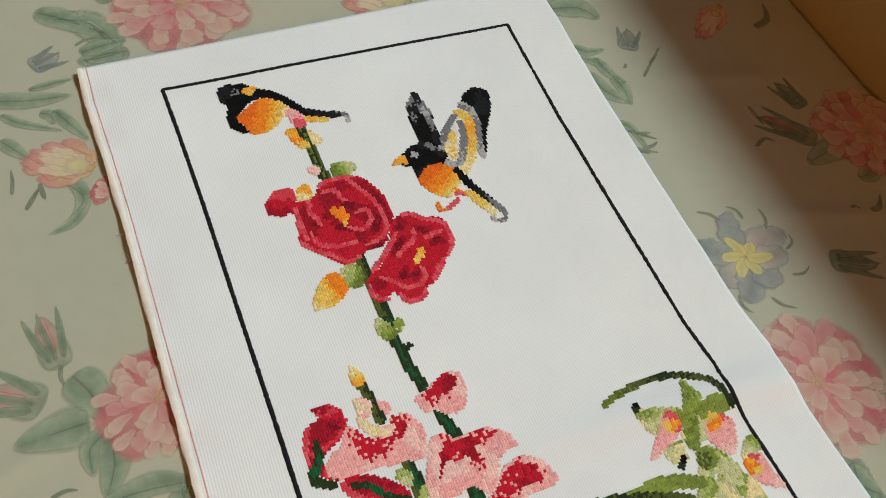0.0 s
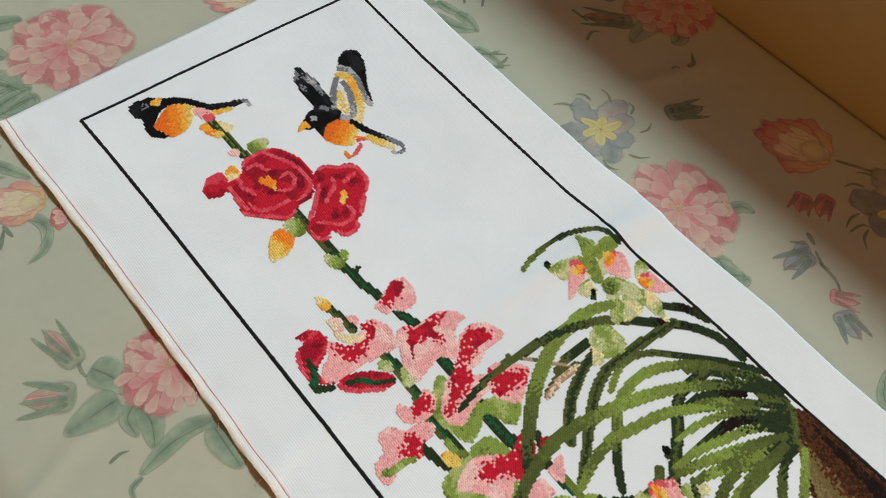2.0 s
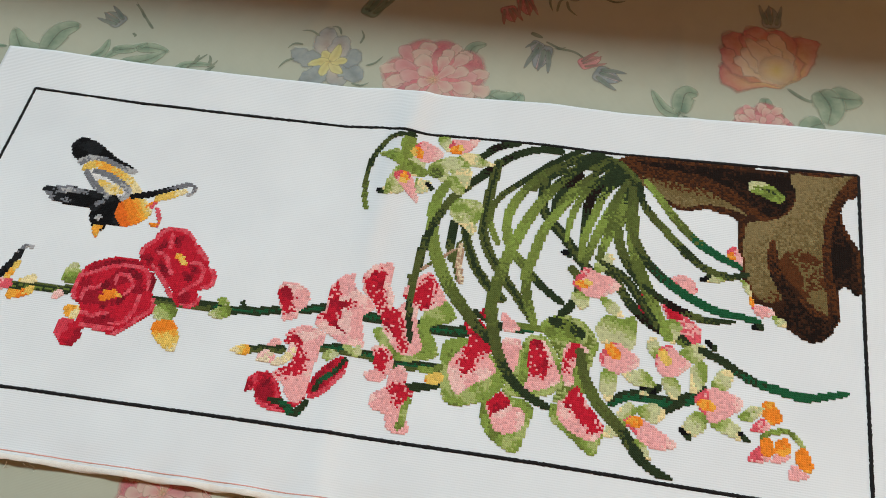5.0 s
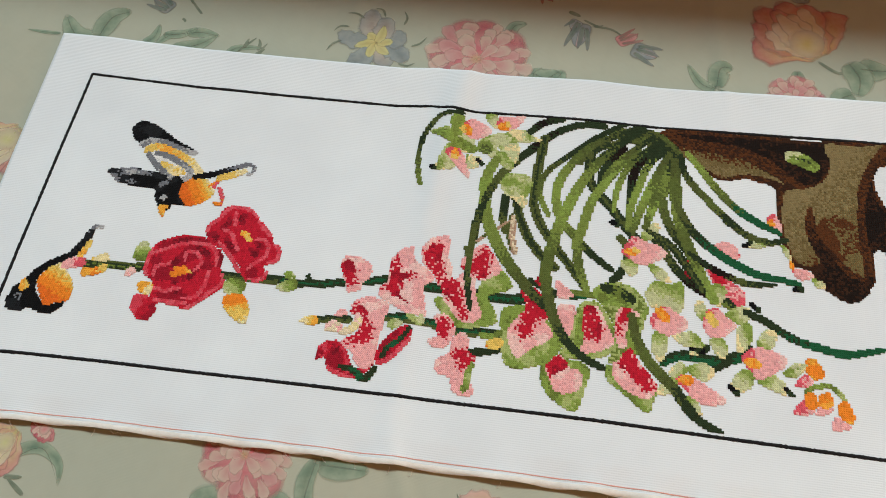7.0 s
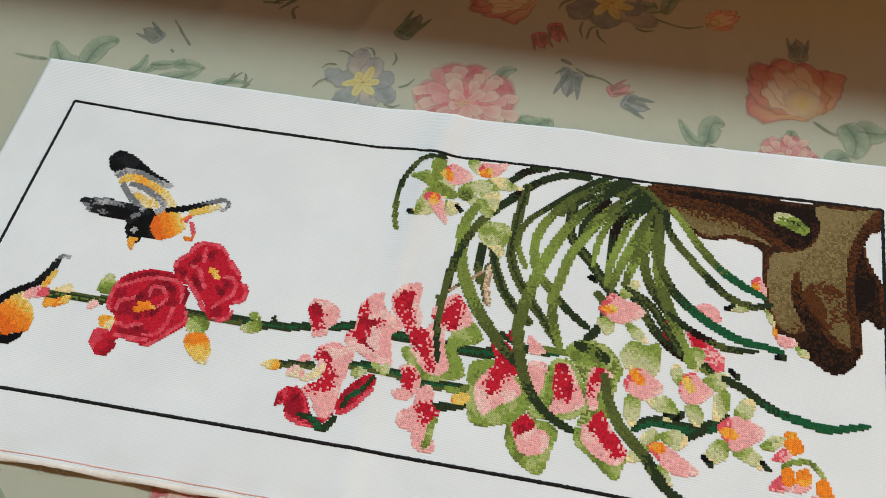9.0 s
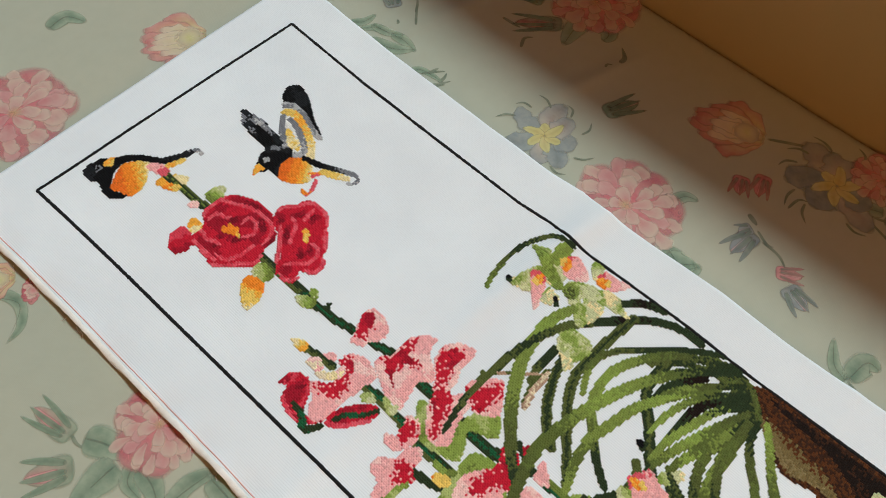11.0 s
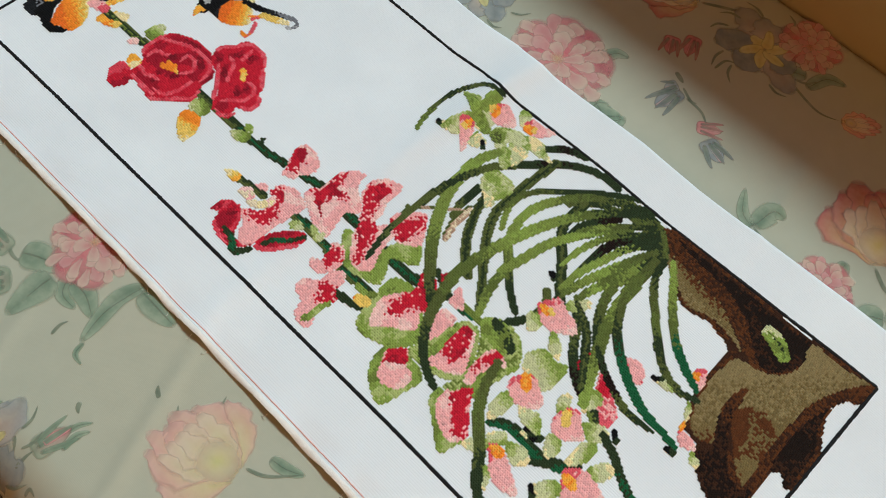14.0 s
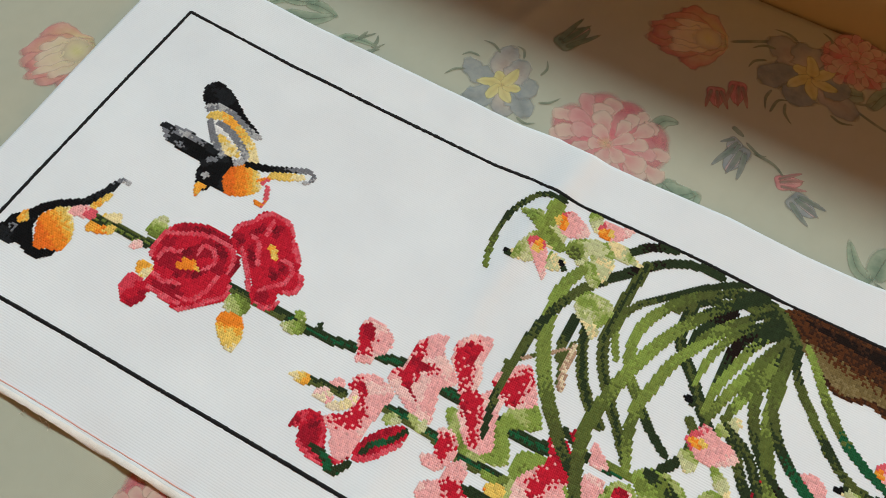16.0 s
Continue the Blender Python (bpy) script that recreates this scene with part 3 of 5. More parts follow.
rosette(R2, [(70.2, 93.3), (74.7, 91.7), (78.6, 91.7), (81.4, 95), (86.5, 96.1), (89.9, 98.9), (90.4, 103.3), (90.4, 106.7), (89.8, 110.6), (86.3, 115), (83.5, 117.2), (81.2, 120.6), (76.6, 125), (72.7, 126.1), (69.2, 128.9), (65.8, 131.1), (62.4, 131.1), (59.6, 127.2), (59.1, 124.4), (56.2, 126.1), (51.1, 127.8), (50, 124.4), (50.1, 120.6), (49.6, 117.8), (53, 115), (57, 113.3), (59.8, 110), (63.3, 105.6), (66.1, 100.6), (67.3, 96.7)],
        [[(74.1, 92.2), (78.6, 92.8), (82, 96.1), (86.5, 97.8), (89.8, 101.1), (89.8, 105), (89.2, 110.6), (85.8, 115)],
         [(76.3, 100), (75.7, 102.8), (72.9, 105.6), (68.9, 107.8), (65.5, 110.6)],
         [(69, 99.4), (64.4, 104.4), (59.3, 109.4), (53.6, 113.9)],
         [(79.1, 105), (83, 104.4), (87, 103.9)],
         [(55.2, 117.2), (58.6, 119.4), (60.8, 122.2), (64.7, 125), (69.3, 125), (72.7, 122.2), (72.7, 117.8)],
         [(82.9, 116.7), (79.5, 120), (75.5, 124.4)],
         [(50.7, 119.4), (50.6, 125), (55.1, 127.2)],
         [(60.2, 126.1), (62.4, 130.6), (67.5, 130.6), (70.9, 127.8)]],
        [[(71.8, 102.2), (67.8, 105.6), (63.8, 108.9)],
         [(80.7, 108.9), (84.1, 107.2), (86.4, 109.4)],
         [(67.7, 116.1), (64.2, 119.4), (67.6, 120)],
         [(76.9, 98.9), (79.7, 101.1), (83.6, 101.1)],
         [(69, 97.8), (73.5, 96.7)],
         [(71, 117.8), (68.2, 122.2)]],
        [(75.1, 108.9), (77.3, 109.4), (76.7, 112.2), (74.5, 114.4), (72.2, 116.1), (70.5, 113.9), (73.4, 111.1)])
fill("red_bud", [(30.0, 65.6), (35.6, 67.2), (35.6, 72.8), (31.0, 78.3), (26.4, 78.3), (23.1, 76.1), (23.1, 71.7), (26.5, 68.3)], "rose rose red red crimson", [(31.1, 66.7), (27.6, 77.2)])
fill("bud_sepal", [(41.8, 66.1), (43.5, 71.1), (40.6, 74.4), (36.1, 72.8), (37.3, 68.3)], "yellow straw amber")
fill("stem_leaf/2", [(47.1, 107.8), (49.9, 111.1), (48.7, 118.3), (43.0, 118.3), (40.2, 113.9), (42.5, 109.4)], "moss leaf lime sage", [(48.7, 117.2), (40.8, 110.6)])
fill("yellow_petal", [(39.1, 109.4), (40.8, 111.7), (42.5, 117.2), (38.5, 121.7), (31.1, 124.4), (26.5, 122.8), (29.4, 116.7), (34.0, 111.7)], "orange amber yellow yellow straw", [(40.2, 116.1), (26.0, 120.6)])
fill("stem_leaf/3", [(48.0, 133.9), (50.8, 136.1), (53.6, 141.7), (49.6, 144.4), (46.2, 140.6), (46.3, 136.1)], "sage lime leaf moss", [(46.8, 134.4), (51.9, 143.3)])
fill("stem_leaf/3", [(55.9, 136.1), (57.0, 138.9), (54.1, 141.7), (52.5, 138.3)], "lime sage leaf")

# flying bird
B2 = "flying_bird"
fill(B2, [(103.6, 31.1), (105.9, 39.4), (105.0, 51.1), (104.6, 66.7), (100.6, 67.8), (97.3, 64.4), (96.1, 56.1), (96.9, 38.9), (99.7, 34.4)], "grey coal black black black", [(103.6, 31.1), (100.7, 61.1)])
stroke(B2, [(104.2, 37.8), (106.0, 43.9), (104.4, 50.0)], 2.4, "grey coal")
fill(B2, [(128.3, 35.0), (134.5, 35.0), (136.8, 38.9), (135.3, 46.1), (130.5, 55.0), (126.1, 62.8), (122.1, 71.7), (119.3, 71.7), (120.4, 67.8), (123.2, 57.8), (125.3, 50.6), (125.7, 44.4), (122.3, 41.7)], "black black coal")
stroke(B2, [(122.3, 42.2), (125.2, 46.7), (123.7, 54.4), (121.6, 62.8), (119.8, 71.1)], 3.6, "pale_grey grey pale_grey", (.8, .6))
fill(B2, [(120.7, 46.1), (123.6, 51.1), (119.9, 62.2), (115.3, 71.7), (109.6, 78.9), (105.1, 80.0), (103.4, 72.8), (104.6, 63.3), (110.2, 55.0)], "white straw")
stroke(B2, [(119.0, 46.7), (122.0, 52.2), (118.8, 62.8), (114.7, 71.1), (108.5, 77.8)], 5.2, "yellow amber yellow straw", (.8, .8))
stroke(B2, [(116.2, 48.3), (110.7, 53.9), (106.3, 60.0), (102.3, 67.8), (104.6, 72.8), (109.1, 72.8), (113.1, 66.7), (116.5, 59.4), (117.5, 52.8)], 3.6, "grey pale_grey grey", (1, 1))
fill(B2, [(113.0, 55.6), (112.0, 61.7), (107.4, 71.1), (105.2, 65.0), (108.6, 59.4)], "yellow straw yellow")
fill(B2, [(92.7, 58.9), (98.4, 61.1), (105.2, 66.7), (101.7, 71.7), (93.8, 72.2), (88.7, 76.1), (88.2, 69.4), (84.8, 68.9), (83.7, 64.4), (88.3, 61.1)], "black black coal")
stroke(B2, [(95.6, 60.0), (100.7, 63.3), (102.9, 67.2)], 3.0, "coal grey coal")
stroke(B2, [(90.5, 62.8), (92.2, 63.3), (91.6, 65.0), (89.9, 64.4), (90.5, 62.8)], 1.0, "pale_grey")
fill(B2, [(86.0, 62.8), (87.1, 67.8), (83.7, 67.2), (79.7, 66.7)], "amber yellow orange")
fill(B2, [(97.2, 70.6), (102.3, 72.8), (106.2, 78.9), (103.3, 85.6), (97.1, 88.9), (91.5, 85.0), (88.1, 78.3), (90.4, 73.9)], "tang tang orange orange amber yellow straw", [(92.7, 72.8), (102.8, 87.8)])
stroke(B2, [(105.7, 76.7), (108.4, 85.0), (111.8, 91.7), (117.4, 102.8)], 3.4, "black black coal grey", (1, .5))
stroke(B2, [(117.4, 101.7), (115.7, 105.6), (112.3, 105.6), (110.6, 103.3)], 1.6, "grey pale_grey")
stroke(B2, [(106.7, 89.4), (109.5, 95.6), (112.8, 101.7)], 4.0, "yellow yellow straw", (.8, .5))
stroke(B2, [(101.1, 85.6), (104.4, 88.9), (100.5, 87.8)], 1.8, "orange coral")
stroke(B2, [(100.5, 91.1), (94.2, 94.4), (90.8, 93.9), (91.4, 91.1)], 1.8, "coral orange")
stroke(B2, [(103.4, 31.1), (103.5, 38.9), (104.7, 45.6), (104.2, 54.4), (103.7, 61.1)], 3.6, "coal grey pale_grey grey coal coal", (0.7, 0.7))
stroke(B2, [(97.9, 38.3), (98.5, 43.9), (98, 48.9)], 2.2, "coal grey coal", (0.7, 0.7))
stroke(B2, [(96.4, 58.3), (99.8, 61.7), (102, 66.7)], 2.8, "coal grey grey coal", (0.7, 0.7))
stroke(B2, [(121.4, 43.3), (125.4, 47.2), (125.6, 53.9), (122.3, 63.9), (120.5, 72.8)], 3, "grey pale_grey grey grey pale_grey", (0.7, 0.7))

# pink hollyhocks: pale petals around a red throat
def blossom(motif, petal, throat, back="", grow=None):
    if back:
        fill(motif + "_leaf", back, "moss leaf leaf lime", dither=1.2)
    fill(motif, petal, "pink pink pink blush", dither=0.4)
    if throat:
        fill(motif, throat, "red red red red crimson")
        speckle(motif, "pink", 2, 0.28)


fill("hollyhock_leaf/5", [(62.9, 284.4), (68.6, 290.6), (68.7, 301.7), (59.2, 310.6), (50.1, 308.9), (29.7, 305), (28.5, 294.4), (42.7, 297.2), (57.8, 288.9)], "moss leaf leaf lime moss", dither=1.6)
stroke("hollyhock_leaf/6", [(66.3, 290), (64.7, 296.7), (61.4, 303.3)], 6, "dark moss dark", (0.7, 0.7))
blossom("pink_hollyhock/1", [(67.2, 163.3), (69.4, 167.8), (67.6, 173.9), (63.4, 178.3), (57.8, 177.8), (54.5, 175), (51.1, 174.4), (49.5, 168.9), (53.5, 167.2), (59.8, 164.4)],
        [(64.9, 163.3), (66.6, 167.2), (62, 170.6), (54, 171.7), (54.1, 168.3), (59.8, 164.4)])
blossom("pink_hollyhock/2", [(68.1, 186.7), (74.6, 191.1), (76.5, 196.7), (70.9, 197.8), (67.7, 201.7), (65.1, 206.7), (60.5, 208.9), (56.5, 205), (49.2, 206.1), (41.8, 207.8), (40.6, 203.3), (41.6, 197.8), (45.4, 190.6), (47.9, 185), (53, 183.9), (56.8, 186.7), (63.6, 187.2)],
        [(67.5, 187.2), (69.6, 190.6), (63.9, 191.7), (61.7, 193.3), (63.2, 201.7), (60.2, 197.2), (56.1, 193.3), (50.5, 194.4), (45.6, 200), (49.3, 192.2), (52.9, 185.6), (56.2, 188.3)])
blossom("pink_hollyhock/3", [(76.2, 201.1), (83.2, 205), (85.5, 210), (85.4, 213.3), (75.2, 213.9), (66.1, 217.2), (58.7, 215.6), (58.2, 211.7), (65.1, 207.8), (67.8, 203.3)],
        [(73.4, 202.8), (80.4, 205.6), (80.4, 210.6), (73, 210.6), (65.6, 212.8), (59.3, 211.7), (65.1, 208.3), (67.9, 204.4)])
fill("hollyhock_leaf/3", [(61.3, 231.7), (69.1, 240), (63.4, 246.1), (59.4, 245), (54.5, 235.6), (49.4, 232.8), (43.1, 241.1), (38.6, 234.4), (39.8, 230)], "moss leaf leaf lime", dither=1.2)
blossom("pink_hollyhock/7", [(61, 212.8), (59.8, 218.3), (66.6, 222.8), (64.8, 228.3), (55.1, 230), (44.9, 233.9), (40.4, 230.6), (40.4, 225), (45.6, 219.4), (51.4, 215)],
        [(59.3, 213.3), (62.7, 217.8), (57.5, 222.8), (48.4, 224.4), (42.1, 227.8), (46.1, 222.2), (51.9, 217.8), (54.8, 213.9)],
        [(49.7, 211.1), (52.5, 215.6), (55.6, 232.8), (42.5, 241.7), (38.6, 234.4), (36.5, 225.6), (41.1, 217.8)])
blossom("pink_hollyhock/8", [(72.8, 221.1), (79.5, 226.1), (82.8, 231.7), (77.7, 235.6), (70.2, 240.6), (65.8, 237.8), (63, 232.8), (64.8, 227.8), (68.3, 221.7)],
        [(68.8, 222.2), (74.4, 227.2), (81.1, 232.2), (75.4, 233.9), (68.1, 233.9), (63.6, 233.3), (67, 227.8)])
blossom("pink_hollyhock/6", [(41.2, 212.2), (43.4, 217.8), (36.5, 222.8), (27.5, 220), (25.8, 213.9), (29.3, 211.1), (32.6, 215.6)],
        [(38.3, 213.9), (41.1, 216.7), (36.5, 220.6), (31.4, 218.9), (32.6, 215)])
blossom("pink_hollyhock/5", [(32, 222.2), (34.7, 228.3), (25.6, 230.6), (17.1, 230.6), (6.3, 235), (4.1, 231.1), (5.9, 225.6), (12.1, 223.3), (13.9, 217.2), (19.5, 216.1), (24.6, 221.7)],
        [(25.7, 223.9), (25.7, 228.9), (23.3, 233.9), (18.8, 231.7), (17.7, 226.7)])
fill("hollyhock_leaf/1", [(21.1, 233.3), (13.7, 233.3), (6.9, 232.8), (5.8, 229.4), (12, 230), (17.7, 230.6)], "moss leaf lime", dither=0.9)
blossom("pink_hollyhock/9", [(41.8, 248.3), (49.1, 254.4), (46.8, 262.2), (38.8, 267.8), (33.8, 263.9), (30.4, 258.9), (25.4, 253.9), (27.7, 250), (35.1, 247.2)],
        [(60.5, 251.1), (62.1, 257.2), (55.2, 263.3), (47.3, 265.6), (45.1, 261.1), (42.8, 258.9), (35.5, 255.6), (36.7, 252.2), (45.7, 253.3), (52.5, 253.9)],
        [(47, 243.3), (50.9, 247.2), (50.8, 256.7), (39.3, 271.7), (31.4, 271.7), (24.2, 265), (21.4, 258.3), (19.8, 253.3), (22.6, 247.2), (33.4, 244.4)])
fill("hollyhock_leaf/4", [(37, 274.4), (48.8, 276.7), (55.6, 280), (38.1, 283.3), (28.5, 278.9), (28.6, 271.7)], "leaf lime moss leaf", dither=1.2)
fill("pink_hollyhock/10", [(67, 267.2), (62.9, 273.3), (59.5, 276.1), (57.9, 269.4)], "pink blush", dither=0.9)
fill("pink_hollyhock/17", [(53.4, 268.9), (54.5, 276.7), (47.1, 277.2), (37.6, 275), (41.6, 270.6)], "pink pink blush", dither=0.9)
fill("pink_hollyhock/18", [(67.7, 258.3), (69.9, 261.7), (63.1, 262.8), (64.3, 257.8)], "red crimson", dither=0.9)
blossom("pink_hollyhock/11", [(38.1, 282.2), (49.4, 283.3), (56.2, 286.7), (47.7, 292.2), (38.1, 296.1), (33, 289.4), (31.4, 281.1)],
        [(53.9, 281.1), (56.2, 285.6), (50.5, 287.8), (43.2, 290.6), (39.2, 288.9), (39.2, 283.9), (43.8, 281.1)],
        [(55, 279.4), (57.8, 287.8), (45.5, 295.6), (36.5, 297.8), (30.2, 290), (28.5, 278.3), (35.3, 278.3)])
blossom("pink_hollyhock/12", [(55.1, 296.7), (57.4, 301.1), (54.6, 306.7), (49.5, 303.9), (43.3, 301.1), (37.6, 302.2), (35.9, 298.9), (42.7, 296.1)],
        [(46.6, 296.7), (53.4, 297.8), (56.8, 301.1), (53.5, 304.4), (48.9, 300), (42.7, 298.3)])
blossom("pink_hollyhock/13", [(21.9, 266.1), (25.2, 270.6), (23.5, 277.2), (21.2, 282.8), (13.9, 282.2), (10.5, 275.6), (12.3, 270.6)],
        [(23, 266.1), (29.2, 271.7), (25.7, 275.6), (22.9, 275), (19.6, 271.1), (19.6, 267.8)],
        [(24.7, 265), (16.3, 264.4), (9.5, 268.3), (3.8, 276.1), (4.3, 281.7), (12.7, 283.9), (24, 285.6), (27.4, 277.2)])
blossom("pink_hollyhock/14", [(27.4, 295.6), (29.7, 300), (25.2, 307.2), (20.8, 315.6), (14.6, 314.4), (12.8, 310.6), (15.6, 302.8), (20.1, 297.2)],
        [(28.6, 298.3), (37.1, 303.3), (30.9, 307.2), (21.9, 314.4), (16.8, 312.8), (19, 307.8), (25.2, 302.2)],
        [(26.8, 293.3), (19.5, 294.4), (15, 300.6), (6.6, 312.2), (14.6, 315), (18.5, 316.1), (25.8, 305)])
fill("red_hollyhock/3", [(21.8, 162.8), (23.4, 170), (18.8, 174.4), (12, 178.3), (11.3, 183.9), (14.6, 188.3), (7.9, 183.9), (5.7, 178.9), (7.5, 172.8), (9.3, 167.2), (15, 165), (13.3, 161.7), (16.8, 160.6)], "red crimson rose red crimson", dither=1.4)
fill("red_hollyhock/4", [(22.5, 188.9), (29.7, 193.3), (35.4, 200.6), (31, 202.8), (20.7, 197.8), (15.7, 188.9)], "red crimson red", dither=0.9)
stroke("red_hollyhock/3", [(10.9, 173.3), (9.7, 179.4), (6.2, 185), (11.8, 188.9)], 3.4, "dark emerald dark", (0.7, 0.7))
stroke("red_hollyhock/4", [(17.4, 191.1), (22.9, 192.8), (26.9, 197.8), (33.8, 201.7)], 2.8, "dark emerald dark", (0.7, 0.7))
stroke("red_hollyhock/3", [(9.9, 167.2), (7, 173.9), (6.3, 178.9)], 2, "rose coral", (0.7, 0.7))
stroke("red_hollyhock/4", [(14.6, 189.4), (17.9, 195), (28.1, 202.2)], 2.2, "rose coral", (0.7, 0.7))
stroke("red_hollyhock/3", [(20.6, 170.6), (15, 168.9), (11.5, 171.7)], 2, "wine crimson", (0.7, 0.7))
blossom("pink_hollyhock/4", [(42.7, 172.2), (47.1, 176.7), (47.4, 183.3), (44.9, 189.4), (37.6, 189.4), (28.7, 188.3), (20.2, 188.3), (12.9, 187.2), (10.8, 183.3), (13.7, 179.4), (18.8, 176.7), (21.7, 171.7), (25.7, 172.8), (26.6, 180.6), (31.1, 182.2), (36.8, 180), (40.3, 176.1)],
        [(39.9, 172.2), (43.1, 177.2), (36.8, 181.1), (31, 183.9), (24.9, 182.8), (23.3, 177.2), (24.5, 173.3), (29, 177.8), (35.2, 177.2)])
fill("pink_hollyhock/15", [(86, 327.2), (80.9, 333.3), (70.7, 337.2), (73.6, 332.2), (79.8, 326.7)], "red crimson red", dither=0.9)
fill("pink_hollyhock/16", [(94.8, 340.6), (98, 346.1), (94.5, 351.7), (89.5, 352.2), (87.4, 347.2), (90.8, 341.1)], "coral pink pink", dither=1.6)
fill("pink_hollyhock/19", [(84.2, 336.7), (79, 344.4), (73.3, 353.3), (68.8, 355), (63.8, 353.3), (67.8, 347.2), (74.6, 340.6)], "coral pink coral pink blush", dither=1.6)
fill("pink_hollyhock/19", [(84.2, 336.7), (79.6, 343.3), (75.6, 347.2), (75.1, 341.7)], "red rose red", dither=0.9)
fill("pale_bud", [(29.0, 161.7), (33.5, 163.9), (32.9, 168.3), (29.4, 170.6), (27.8, 166.7)], "blush cream pink")
fill("pale_bud", [(35.7, 165.0), (40.3, 167.8), (37.4, 171.1)], "pink blush")
stroke("pale_bud", [(27.7, 170.0), (30.5, 174.4), (35.0, 177.2), (37.9, 175.6)], 4.0, "cream straw blush", (.6, .6))
fill("yellow_bud", [(31.4, 149.4), (34.7, 153.3), (34.1, 157.8), (30.7, 157.8), (30.2, 153.9)], "straw yellow amber", [(31.9, 150.6), (32.4, 157.8)])
fill("stem_leaf/4", [(35.1, 190.6), (37.9, 194.4), (36.3, 197.8), (32.9, 195.0), (32.8, 192.2)], "leaf lime sage")
stroke("stem_leaf/5", [(40.3, 200.0), (37.6, 205.6), (41.0, 206.1)], 3.5, "lime sage", (.6, .6))
fill("small_bud", [(31.1, 237.8), (34.5, 241.1), (32.8, 245.6), (28.8, 245.0), (27.7, 240.0)], "amber orange yellow")
stroke("small_bud", [(34.6, 235.6), (34.5, 240.0), (36.8, 243.9)], 3, "leaf moss")

# bell flowers: a pink bell with an orange throat, and their pale leaves
def bell(motif, petal, throat, axis):
    fill(motif, petal, "coral pink pink pink blush", axis)
    fill(motif, throat, "orange amber orange yellow")


def small_leaf(k, pts, axis):
    fill("bell_leaf/%d" % k, pts, "leaf lime sage sage straw", axis)


